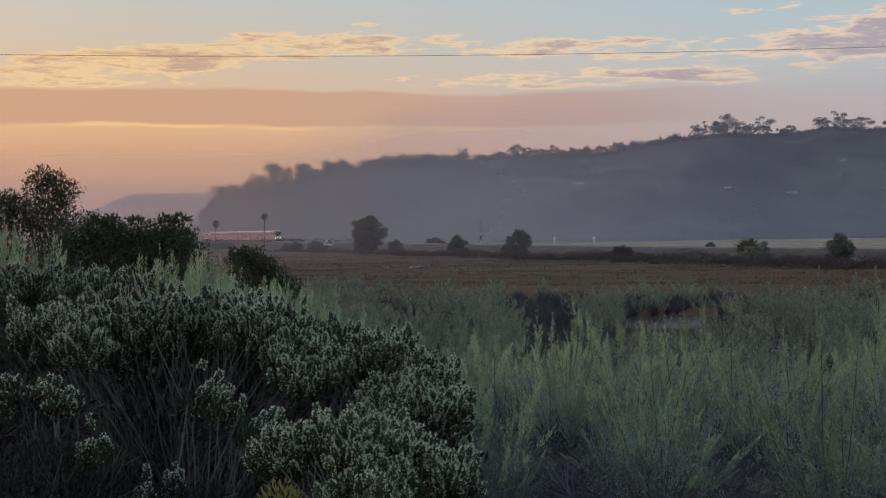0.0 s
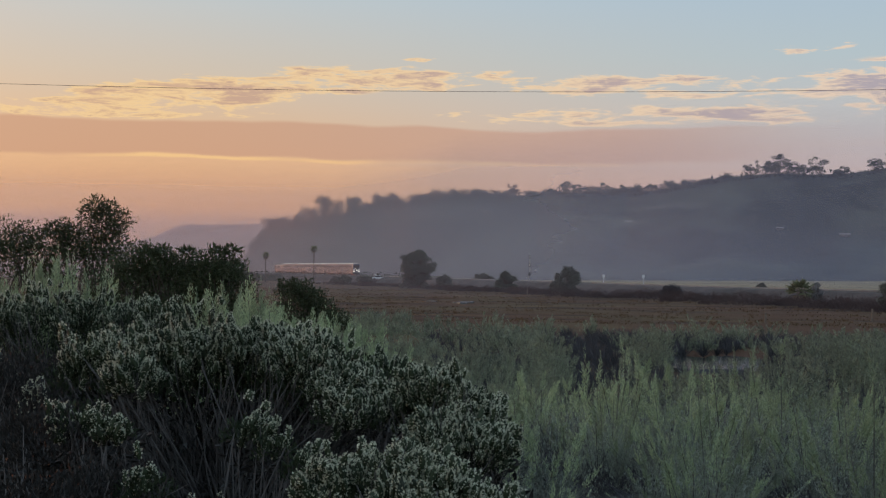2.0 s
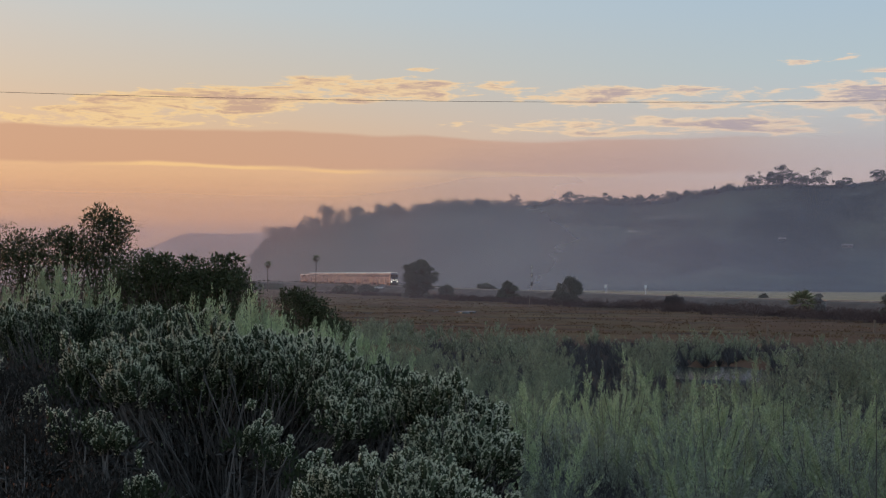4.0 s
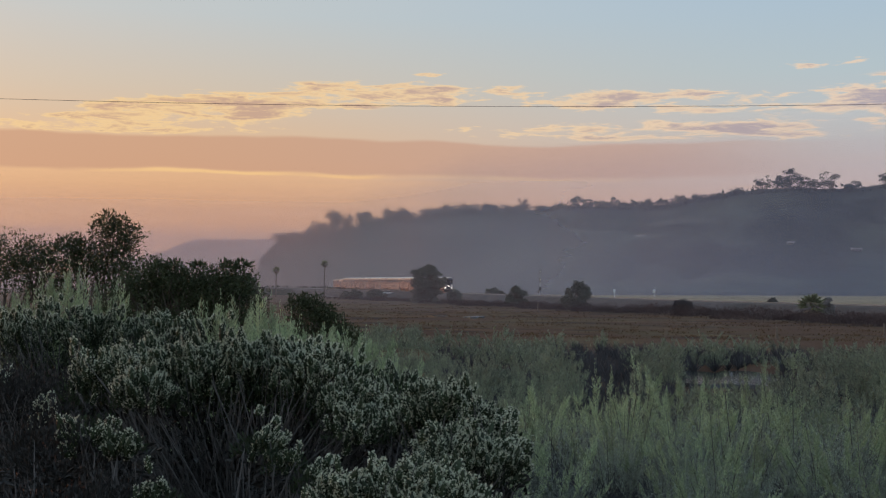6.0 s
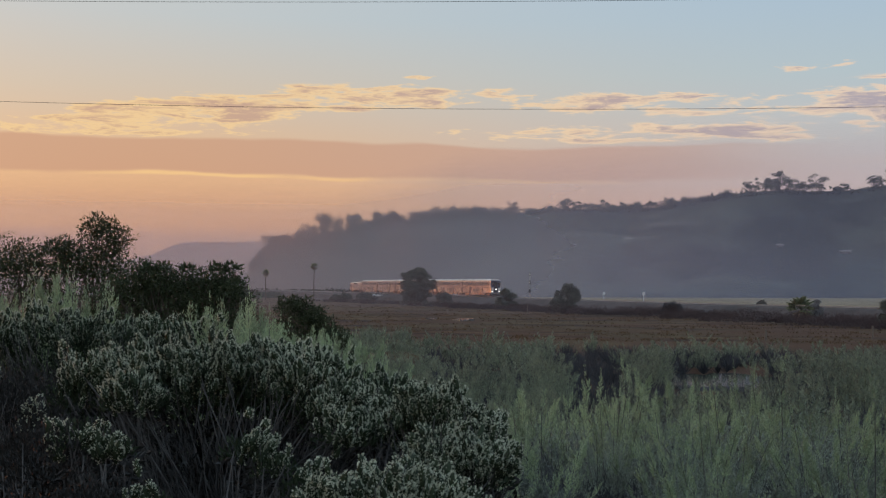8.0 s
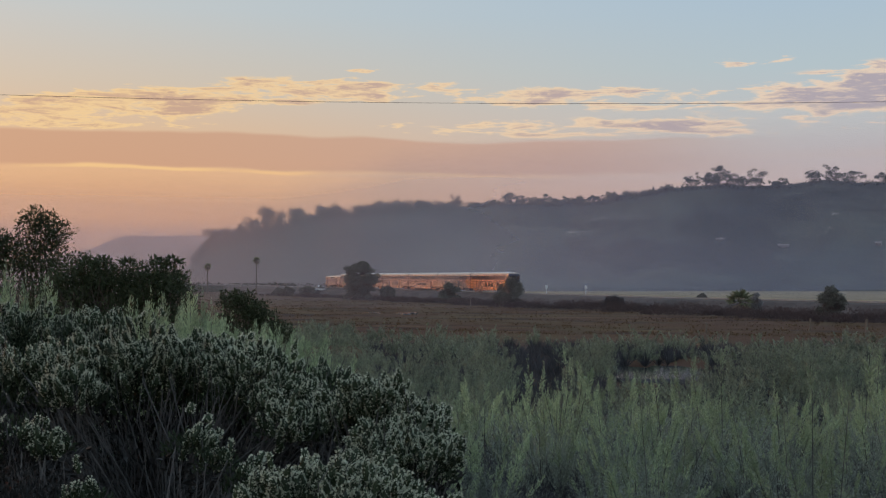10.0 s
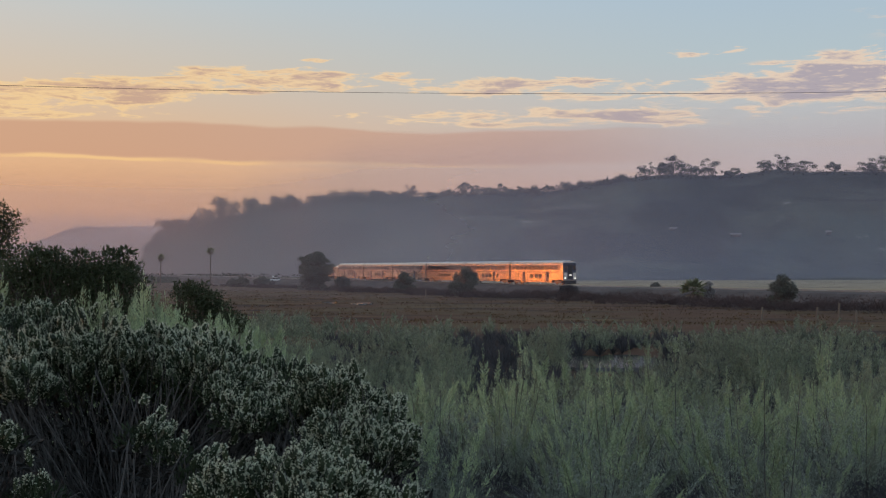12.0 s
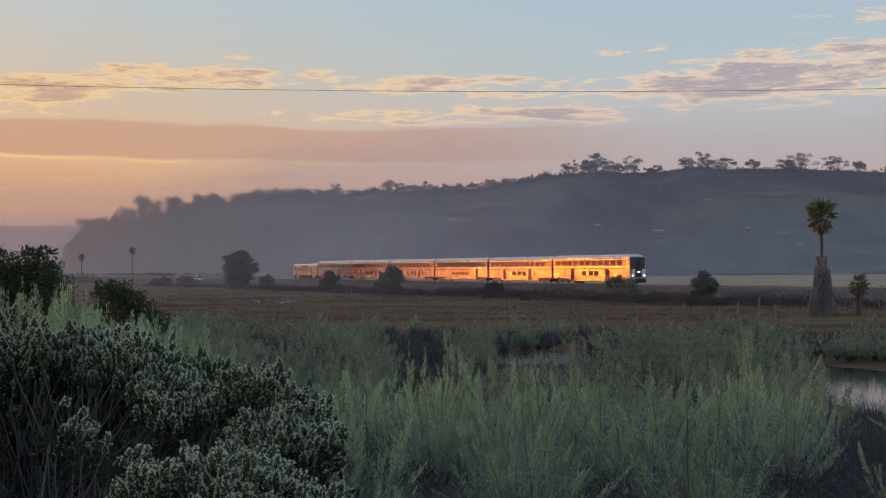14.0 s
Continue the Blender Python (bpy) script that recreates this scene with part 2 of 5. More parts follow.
def ground_material():
    """Marsh: red-brown pickleweed, olive patches, bare mud, straw field beyond the railway."""
    m = bpy.data.materials.new("marsh_ground")
    m.use_nodes = True
    n = Nodes(m.node_tree)
    at = n.add("ShaderNodeTexCoord").outputs["Object"]
    s = n.add("ShaderNodeSeparateXYZ", {0: at})
    big = n.noise(at, 0.045, 6.0, 0.65, 0.6)
    mid = n.noise(at, 0.12, 5.0, 0.6)
    small = n.noise(at, 2.5, 4.0, 0.65)
    red = n.mix(mid, (0.072, 0.040, 0.027, 1), (0.128, 0.070, 0.043, 1))
    olive = n.mix(mid, (0.066, 0.049, 0.029, 1), (0.140, 0.096, 0.052, 1))
    col = n.mix(n.span(big, 0.44, 0.60), red, olive)
    # creeks and banks run across the flats in long thin streaks
    lie = n.noise(n.xyz(n.math("MULTIPLY", s.outputs[0], 0.035), n.math("MULTIPLY", s.outputs[1], 0.16), 2.0), 1.0, 5.0, 0.6, 0.5)
    col = n.mix(n.span(lie, 0.52, 0.64), col, (0.042, 0.028, 0.024, 1))
    col = n.mix(n.math("MULTIPLY", n.span(lie, 0.44, 0.36), 0.45), col, (0.17, 0.115, 0.058, 1))
    col = n.mix(n.math("MULTIPLY", n.span(small, 0.50, 0.72), 0.35), col, (0.085, 0.066, 0.054, 1))
    # distance across the railway line (positive beyond it)
    across = n.math("ADD", n.math("MULTIPLY", n.math("SUBTRACT", s.outputs[0], 53.5), 0.9449), n.math("MULTIPLY", n.math("SUBTRACT", s.outputs[1], 207.5), 0.3275))
    across = n.math("ADD", across, n.math("MULTIPLY", big, 8.0))
    straw = n.mix(n.span(mid, 0.35, 0.7), (0.24, 0.185, 0.115, 1), (0.34, 0.275, 0.175, 1))
    straw = n.mix(n.span(big, 0.5, 0.66), straw, (0.17, 0.14, 0.09, 1))
    col = n.mix(n.span(across, 12.0, 22.0), col, straw)
    # soil of the near bank
    near = n.span(s.outputs[1], 60.0, 25.0)
    col = n.mix(near, col, n.mix(small, (0.07, 0.055, 0.042, 1), (0.12, 0.095, 0.07, 1)))
    bump = n.add("ShaderNodeBump", {"Strength": 0.8, "Distance": 0.25, "Height": n.math("ADD", mid, small)}).outputs[0]
    p = n.add("ShaderNodeBsdfPrincipled", {"Base Color": col, "Roughness": 0.95, "Normal": bump, "Specular IOR Level": 0.1})
    n.add("ShaderNodeOutputMaterial", {0: p.outputs[0]})
    return m


def hill_material():
    """Chaparral slope: dark scrub, paler grass bands and sandstone scars."""
    m = bpy.data.materials.new("hill_scrub")
    m.use_nodes = True
    n = Nodes(m.node_tree)
    at = n.add("ShaderNodeTexCoord").outputs["Object"]
    big = n.noise(at, 0.010, 5.0, 0.6, 0.6)
    mid = n.noise(at, 0.06, 5.0, 0.65)
    s = n.add("ShaderNodeSeparateXYZ", {0: at})
    flat = n.noise(n.xyz(n.math("MULTIPLY", s.outputs[0], 0.012), n.math("MULTIPLY", s.outputs[2], 0.06), 0.0), 1.0, 3.0, 0.5)
    col = n.mix(n.span(big, 0.35, 0.65), (0.020, 0.024, 0.016, 1), (0.068, 0.070, 0.048, 1))
    col = n.mix(n.math("MULTIPLY", n.span(flat, 0.56, 0.70), n.span(big, 0.40, 0.60)), col, (0.085, 0.08, 0.06, 1))
    scar = n.math("MULTIPLY", n.span(mid, 0.62, 0.68), n.span(big, 0.53, 0.60))
    col = n.mix(n.math("MULTIPLY", scar, 0.8), col, (0.32, 0.27, 0.21, 1))
    bump = n.add("ShaderNodeBump", {"Strength": 0.35, "Distance": 3.0, "Height": mid}).outputs[0]
    p = n.add("ShaderNodeBsdfPrincipled", {"Base Color": col, "Roughness": 0.95, "Normal": bump, "Specular IOR Level": 0.1})
    n.add("ShaderNodeOutputMaterial", {0: p.outputs[0]})
    return m


def gravel_material():
    m = material("ballast_gravel", (0.095, 0.078, 0.070), (0.042, 0.035, 0.033), rough=0.95, scale=0.35, bump=0.8, bump_scale=9.0)
    return m


def water_material():
    m = bpy.data.materials.new("still_water")
    m.use_nodes = True
    n = Nodes(m.node_tree)
    at = n.add("ShaderNodeTexCoord").outputs["Object"]
    bump = n.add("ShaderNodeBump", {"Strength": 0.20, "Distance": 0.02, "Height": n.noise(at, 3.0, 3.0)}).outputs[0]
    p = n.add("ShaderNodeBsdfPrincipled", {"Base Color": (0.03, 0.032, 0.03, 1), "Roughness": 0.05, "Specular IOR Level": 0.9, "IOR": 1.33, "Normal": bump})
    n.add("ShaderNodeOutputMaterial", {0: p.outputs[0]})
    return m


def mist_material(name, amount, top, tint, full, lean):
    """Thin morning haze: scatters some light, lets the rest through, thinner with height."""
    m = bpy.data.materials.new(name)
    m.use_nodes = True
    n = Nodes(m.node_tree)
    at = n.add("ShaderNodeTexCoord").outputs["Object"]
    s = n.add("ShaderNodeSeparateXYZ", {0: at})
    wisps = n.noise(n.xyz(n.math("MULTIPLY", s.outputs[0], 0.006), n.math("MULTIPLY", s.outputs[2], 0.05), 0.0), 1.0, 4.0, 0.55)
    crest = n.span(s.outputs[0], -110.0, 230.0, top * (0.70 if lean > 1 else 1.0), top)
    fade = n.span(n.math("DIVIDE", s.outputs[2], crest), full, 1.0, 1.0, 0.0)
    # Forward glow put in by hand: more haze towards the sun's side.
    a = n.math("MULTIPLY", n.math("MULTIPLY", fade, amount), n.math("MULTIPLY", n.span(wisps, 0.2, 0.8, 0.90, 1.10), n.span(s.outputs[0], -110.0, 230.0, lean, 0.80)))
    # Sunlit warmth is painted into the haze colour: pink left, bluish right.
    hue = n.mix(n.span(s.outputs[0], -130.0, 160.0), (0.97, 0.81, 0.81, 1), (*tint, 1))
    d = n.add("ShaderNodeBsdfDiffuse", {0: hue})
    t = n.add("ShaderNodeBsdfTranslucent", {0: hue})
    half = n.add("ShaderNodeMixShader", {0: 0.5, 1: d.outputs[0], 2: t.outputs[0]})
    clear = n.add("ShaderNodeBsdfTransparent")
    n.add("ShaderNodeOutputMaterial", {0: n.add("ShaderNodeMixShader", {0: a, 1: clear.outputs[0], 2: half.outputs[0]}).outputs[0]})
    return m


# ---- mesh helpers ----
RNG = np.random.default_rng(7)


def mesh_of(name, verts, faces, mat, smooth=False):
    """A mesh from arrays of vertices and of equal-sided faces."""
    v, f = np.asarray(verts, dtype=np.float32).reshape(-1, 3), np.asarray(faces, dtype=np.int32)
    me = bpy.data.meshes.new(name)
    k = f.shape[1]
    me.vertices.add(len(v))
    me.vertices.foreach_set("co", v.ravel())
    me.loops.add(f.size)
    me.loops.foreach_set("vertex_index", f.ravel())
    me.polygons.add(len(f))
    me.polygons.foreach_set("loop_start", np.arange(0, f.size, k, dtype=np.int32))
    me.update(calc_edges=True)
    me.validate()
    me.polygons.foreach_set("use_smooth", np.full(len(f), smooth))
    me.materials.append(mat)
    return me


LOOSE = ("foliage", "old_foliage", "stemwork", "blossom", "twig_shade_fill", "crown", "fronds", "dead_fronds", "thatch", "cut_stalks")


def piece(name, me, parent, label="", at=None):
    ob = new(name, me)
    if name in LOOSE:
        ob["kind"] = "stuff"
    ob.parent = parent
    if at is not None:
        ob.matrix_basis = at
    return tagged(ob, label)


def part(name, bm, mat, parent, label="", smooth=False):
    """Links a bmesh as one mesh object under a thing or under a part."""
    me = bpy.data.meshes.new(name)
    bm.to_mesh(me)
    bm.free()
    me.materials.append(mat)
    if smooth:
        me.polygons.foreach_set("use_smooth", np.full(len(me.polygons), True))
    return piece(name, me, parent, label)


def anchor(name, label, category, group="", at=None):
    ob = new(name)
    ob.empty_display_size = 0.3
    if at is not None:
        ob.matrix_basis = at
    return tagged(ob, label, category, group)


def unit(v):
    return v / np.maximum(np.linalg.norm(v, axis=-1, keepdims=True), 1e-9)


def sphere_dirs(n, rng=RNG):
    return unit(rng.normal(size=(n, 3)))


def diamonds(centres, ways, length, width, rng=RNG, cup=0.15):
    """Leaf blades: a folded diamond at each centre, pointing along its way."""
    n = len(centres)
    ways = unit(ways)
    side = unit(np.cross(ways, sphere_dirs(n, rng)))
    up = np.cross(side, ways)
    ln = (np.broadcast_to(length, (n,)) * rng.uniform(0.7, 1.25, n))[:, None]
    wd = (np.broadcast_to(width, (n,)) * rng.uniform(0.7, 1.25, n))[:, None]
    a = centres
    b = centres + ways * ln * 0.45 + side * wd * 0.5 + up * ln * cup
    c = centres + ways * ln
    d = centres + ways * ln * 0.45 - side * wd * 0.5 + up * ln * cup
    v = np.stack([a, b, c, d], 1).reshape(-1, 3)
    return v, np.arange(4 * n).reshape(-1, 4)


def tubes(starts, ends, r0, r1, sides=4, bend=0.0, rng=RNG, steps=3):
    """Tapered, slightly bent stems between pairs of points."""
    n = len(starts)
    axis = unit(ends - starts)
    p = unit(np.cross(axis, sphere_dirs(n, rng)))
    q = np.cross(axis, p)
    bow = (p * rng.normal(0, 1, (n, 1)) + q * rng.normal(0, 1, (n, 1))) * bend * np.linalg.norm(ends - starts, axis=1, keepdims=True)
    rings = []
    for i in range(steps + 1):
        t = i / steps
        mid = starts + (ends - starts) * t + bow * math.sin(math.pi * t)
        r = np.broadcast_to(np.asarray(r0) * (1 - t) + np.asarray(r1) * t, (n,))[:, None]
        rings.append(np.stack([mid + (p * math.cos(2 * math.pi * j / sides) + q * math.sin(2 * math.pi * j / sides)) * r for j in range(sides)], 1))
    v = np.stack(rings, 1).reshape(-1, 3)
    base = np.arange(n)[:, None, None] * (steps + 1) * sides
    i, j = np.arange(steps)[None, :, None], np.arange(sides)[None, None, :]
    f = np.stack([base + i * sides + j, base + i * sides + (j + 1) % sides, base + (i + 1) * sides + (j + 1) % sides, base + (i + 1) * sides + j], -1)
    return v, f.reshape(-1, 4)


def joined(*sets):
    vs, fs, k = [], [], 0
    for v, f in sets:
        vs.append(v)
        fs.append(f + k)
        k += len(v)
    return np.concatenate(vs), np.concatenate(fs)


def smooth01(x, a, b):
    t = np.clip((np.asarray(x, float) - a) / (b - a), 0, 1)
    return t * t * (3 - 2 * t)


def bm_box(x0, x1, y0, y1, z0, z1, bevel=0.0, segments=2):
    bm = bmesh.new()
    bmesh.ops.create_cube(bm, size=1.0)
    bmesh.ops.scale(bm, vec=(x1 - x0, y1 - y0, z1 - z0), verts=bm.verts)
    bmesh.ops.translate(bm, vec=((x0 + x1) / 2, (y0 + y1) / 2, (z0 + z1) / 2), verts=bm.verts)
    if bevel:
        bmesh.ops.bevel(bm, geom=bm.edges[:], offset=bevel, segments=segments, affect="EDGES", profile=0.6)
    return bm


def bm_rod(p, q, r0, r1=None, sides=8):
    p, q = Vector(p), Vector(q)
    bm = bmesh.new()
    m = Matrix.Translation((p + q) / 2) @ (q - p).to_track_quat("Z", "Y").to_matrix().to_4x4()
    bmesh.ops.create_cone(bm, cap_ends=True, segments=sides, radius1=r0, radius2=r0 if r1 is None else r1, depth=(q - p).length, matrix=m)
    return bm


# ---- the ground: marsh, near bank, rising field beyond the railway ----
TRACK = np.array([53.49, 207.47])          # on the centre line, where the leading end stands at the clip's end
ALONG = np.array([0.3275, -0.9449])        # the way the train runs
ACROSS = np.array([0.9449, 0.3275])        # away from the camera
RAIL_Z = 2.42


def on_track(back, off=0.0):
    """A place so far back along the line, which bends gently beyond the straight."""
    bend = 0.00018 * max(0.0, back - 390.0) ** 2
    p = TRACK - ALONG * back + ACROSS * (off - bend)
    return float(p[0]), float(p[1])


def rail_z(back):
    """Height of the rails: the line falls gently towards the near end."""
    return RAIL_Z + 0.0038 * max(0.0, back - 40.0)


def ground_z(x, y):
    x, y = np.asarray(x, float), np.asarray(y, float)
    bank = 2.6 * (1 - smooth01(y, 1.5, 34.0))
    far = (x - TRACK[0]) * ACROSS[0] + (y - TRACK[1]) * ACROSS[1]
    rise = 1.5 * smooth01(far, 4, 40) + 2.1 * smooth01(far, 60, 420)
    lumps = 0.10 * np.sin(x * 0.31 + 1.3 * np.sin(y * 0.17)) * np.sin(y * 0.23 + x * 0.05)
    return bank + rise + lumps * smooth01(np.hypot(x, y), 20, 60)


def make_ground():
    az = np.radians(np.concatenate([np.arange(-180, -40, 6), np.arange(-40, 40, 0.75), np.arange(40, 180, 6)]))
    rad = np.concatenate([[0.005, 0.3], np.geomspace(1.0, 4600, 130)])
    a, r = np.meshgrid(az, rad)
    x, y = -r * np.sin(a) + 0.4, r * np.cos(a) - 0.7
    v = np.stack([x, y, ground_z(x, y)], -1).reshape(-1, 3)
    n, m = len(az), len(rad)
    i, j = np.meshgrid(np.arange(m - 1), np.arange(n), indexing="ij")
    f = np.stack([i * n + j, (i + 1) * n + j, (i + 1) * n + (j + 1) % n, i * n + (j + 1) % n], -1).reshape(-1, 4)
    me = mesh_of("ground", v, f[:, ::-1], ground_material(), True)
    tagged(new("ground", me), "brown and olive salt marsh with a straw field beyond", "ground", kind="structure")


make_ground()


def strip(name, section, mat, label, s0=-220.0, s1=1100.0, step=8.0, category="railway", rough=0.0):
    """A long body along the railway with the given cross-section (offset, height)."""
    ss = np.arange(s0, s1 + step, step)
    k = len(section)
    v = []
    for s in ss:
        for o, z in section:
            x, y = on_track(s, o)
            v.append((x, y, z + (rail_z(s) - RAIL_Z if z > 1.0 else 0.0) + (rough * float(RNG.normal()) if z < RAIL_Z - 0.6 else 0.0)))
    i, j = np.meshgrid(np.arange(len(ss) - 1), np.arange(k - 1), indexing="ij")
    f = np.stack([i * k + j, i * k + j + 1, (i + 1) * k + j + 1, (i + 1) * k + j], -1).reshape(-1, 4)
    return tagged(new(name, mesh_of(name, v, f, mat)), label, category, kind="structure")


BALLAST = gravel_material()
strip("rail_embankment", [(-8.5, -0.3), (-6.0, 0.75), (-4.6, 1.2), (-3.0, RAIL_Z - 0.45), (-1.7, RAIL_Z - 0.22), (1.7, RAIL_Z - 0.22), (3.0, RAIL_Z - 0.45), (8.0, 0.9), (9.0, -0.2)],
      BALLAST, "dark gravel railway embankment", rough=0.12)
for off in (-0.7525, 0.7525):
    strip("rail", [(off - 0.075, RAIL_Z - 0.16), (off - 0.036, RAIL_Z - 0.13), (off - 0.036, RAIL_Z), (off + 0.036, RAIL_Z), (off + 0.036, RAIL_Z - 0.13), (off + 0.075, RAIL_Z - 0.16)],
          RAILSTEEL, "polished steel rail on the embankment", category="rail")


def make_sleepers():
    v0 = np.array([(x, y, z) for x in (-0.12, 0.12) for y in (-1.3, 1.3) for z in (RAIL_Z - 0.26, RAIL_Z - 0.165)])
    f0 = np.array([(0, 1, 3, 2), (4, 6, 7, 5), (0, 4, 5, 1), (2, 3, 7, 6), (1, 5, 7, 3)])
    vs, fs = [], []
    for i, s in enumerate(np.arange(-60, 420, 0.6)):
        x, y = on_track(s)
        p = v0.copy()
        q = np.stack([x + ALONG[0] * p[:, 0] + ACROSS[0] * p[:, 1], y + ALONG[1] * p[:, 0] + ACROSS[1] * p[:, 1], p[:, 2] + rail_z(s) - RAIL_Z], -1)
        vs.append(q)
        fs.append(f0 + 8 * i)
    tagged(new("railway_sleepers", mesh_of("sleepers", np.concatenate(vs), np.concatenate(fs), WOODPOST)), "weathered railway sleepers in the ballast", "sleepers", kind="stuff")


make_sleepers()


def pool(az, r, half_x, half_y, seed):
    """A shallow pool with an uneven shore, just above the mud."""
    rng = np.random.default_rng(seed)
    n = 40
    t = np.arange(n) * 2 * math.pi / n
    k = 1 + 0.22 * np.sin(2 * t + rng.uniform(0, 6)) + 0.14 * np.sin(5 * t + rng.uniform(0, 6)) + 0.06 * np.sin(9 * t)
    cx, cy = polar(az, r)
    z = float(ground_z(cx, cy)) + 0.14
    bm = bmesh.new()
    top = [bm.verts.new((cx + half_x * k[i] * math.cos(t[i]), cy + half_y * k[i] * math.sin(t[i]), z)) for i in range(n)]
    low = [bm.verts.new((cx + 1.08 * half_x * k[i] * math.cos(t[i]), cy + 1.08 * half_y * k[i] * math.sin(t[i]), z - 0.4)) for i in range(n)]
    bm.faces.new(top)
    for i in range(n):
        bm.faces.new((top[i], low[i], low[(i + 1) % n], top[(i + 1) % n]))
    me = bpy.data.meshes.new("pool")
    bm.to_mesh(me)
    bm.free()
    me.materials.append(WATER)
    tagged(new("marsh_pool", me), "still shallow pool of water in the marsh", "pool", "marsh pools", "structure")


WATER = water_material()
pool(2.75, 196, 1.1, 4.5, 1)
pool(1.2, 186, 1.5, 4.0, 4)
pool(-10.4, 61, 2.6, 6.0, 2)
pool(-24.6, 49, 3.6, 12.0, 3)


# ---- hills ----
def ridge(az, stops):
    a, e = zip(*stops)
    return np.interp(az, a, e)


NEAR_RIDGE = [(-50, 2.5), (-38, 3.6), (-25, 4.35), (-21, 4.56), (-18.5, 4.62), (-17, 4.78), (-15.3, 4.58), (-11.8, 4.58), (-10.5, 4.45), (-8.7, 4.12),
              (-7, 3.88), (-3, 3.72), (1.6, 3.55), (5.6, 3.05), (8, 2.55), (9.6, 2.0), (10.6, 1.2), (11.6, 0.35), (12.4, -0.4)]
FAR_RIDGE = [(4, 2.1), (10.6, 2.22), (13.7, 2.2), (14.3, 1.95), (15.0, 1.6), (16.6, 1.2), (19, 0.7), (24, 0.2)]


def fbm(x, y, scale, seed):
    rng = np.random.default_rng(seed)
    out, amp = np.zeros_like(x), 1.0
    for o in range(5):
        for k in range(3):
            t, p = rng.uniform(0, 2 * math.pi), rng.uniform(0, 6.28)
            out += amp / 3 * np.sin((x * math.cos(t) + y * math.sin(t)) * 2 * math.pi / scale + p + 0.8 * out)
        amp, scale = amp * 0.55, scale * 0.5
    return out


def hill_z(az, r, stops, foot, top, tail, base, seed, lump):
    """Height of a hill at a bearing and distance; its crest stands top metres off."""
    crest = np.tan(np.radians(ridge(az, stops) - 0.10)) * top + EYE[2] - base
    foot = foot + 150.0 * smooth01(az, 1, 7)
    up = np.clip((r - foot) / (top - foot), 0, 1)
    shape = 0.75 * up ** 1.25 + 0.25 * smooth01(up, 0, 1)
    down = 1 - 0.6 * smooth01(r, top, tail)
    x, y = polar_arrays(az, r)
    rough = lump * fbm(x, y, 130.0, seed) * np.clip(up * 4, 0, 1) * (1 - 0.75 * smooth01(up, 0.75, 1.0)) * np.clip(crest / 20, 0, 1)
    gully = -0.9 * lump * np.abs(np.sin(np.radians(az) * 38 + 0.8 * np.sin(r * 0.02))) * np.sin(math.pi * up) * np.clip(crest / 20, 0, 1)
    return base + crest * shape * down + rough + gully


def polar_arrays(az, r):
    return -r * np.sin(np.radians(az)), r * np.cos(np.radians(az))


def hill_mesh(name, a0, a1, da, args, mat, label):
    az = np.arange(a0, a1, da)
    foot, top, tail = args[1], args[2], args[3]
    rad = np.concatenate([np.linspace(foot, top, 46), np.linspace(top, tail, 12)[1:]])
    a, r = np.meshgrid(az, rad)
    z = hill_z(a, r, *args)
    z = np.where(r >= tail - 1, -3, z)
    z[0] -= 3
    x, y = polar_arrays(a, r)
    n, m = len(az), len(rad)
    i, j = np.meshgrid(np.arange(m - 1), np.arange(n - 1), indexing="ij")
    f = np.stack([i * n + j, i * n + j + 1, (i + 1) * n + j + 1, (i + 1) * n + j], -1).reshape(-1, 4)
    return tagged(new(name, mesh_of(name, np.stack([x, y, z], -1).reshape(-1, 3), f, mat, True)), label, "hill", kind="structure")


HILL = hill_material()
NEAR_ARGS = (NEAR_RIDGE, 660.0, 940.0, 1500.0, 3.2, 5, 3.0)
FAR_ARGS = (FAR_RIDGE, 1500.0, 1900.0, 2600.0, 3.2, 9, 3.0)
hill_mesh("hill", -50, 12.6, 0.2, NEAR_ARGS, HILL, "dark scrub-covered bluff behind the marsh")
hill_mesh("distant_hill", 4, 24, 0.2, FAR_ARGS, HILL, "pale distant headland in the haze")


def make_scrub():
    """Low shrubs over the bluff and a ragged fringe of them along its crest: clumps of leaf blades."""
    rng = np.random.default_rng(21)
    n = 5000
    az, q = rng.uniform(-30, 11.5, n), rng.uniform(0.02, 1.0, n) ** 0.7
    r = 665 + q * 275
    keep = fbm(*polar_arrays(az, r), 90.0, 3) > rng.uniform(-1.0, 1.1, n)
    keep &= az > rng.uniform(3, 8, n)
    az, r, size = az[keep], r[keep], rng.uniform(0.8, 2.0, int(keep.sum()))
    m = 900
    az = np.concatenate([az, rng.uniform(-30, 10.5, m)])
    r = np.concatenate([r, rng.uniform(925, 944, m)])
    size = np.concatenate([size, rng.uniform(0.5, 2.0, m) * (1 + (rng.uniform(0, 1, m) > 0.90))])
    x, y = polar_arrays(az, r)
    z = hill_z(az, r, *NEAR_ARGS)
    k = 10
    d = sphere_dirs(len(x) * k, rng) * np.array([1.5, 1.5, 0.55]) * np.repeat(size, k)[:, None]
    p = np.repeat(np.stack([x, y, z + size * 0.2], -1), k, axis=0) + d * 0.7
    v, f = diamonds(p, d + np.array([0, 0, 0.6]), np.repeat(size, k) * 0.9, np.repeat(size, k) * 0.6, rng)
    tagged(new("hillside_scrub", mesh_of("scrub", v, f, SCRUB)), "dark chaparral shrubs covering the bluff", "scrub", kind="stuff")


make_scrub()


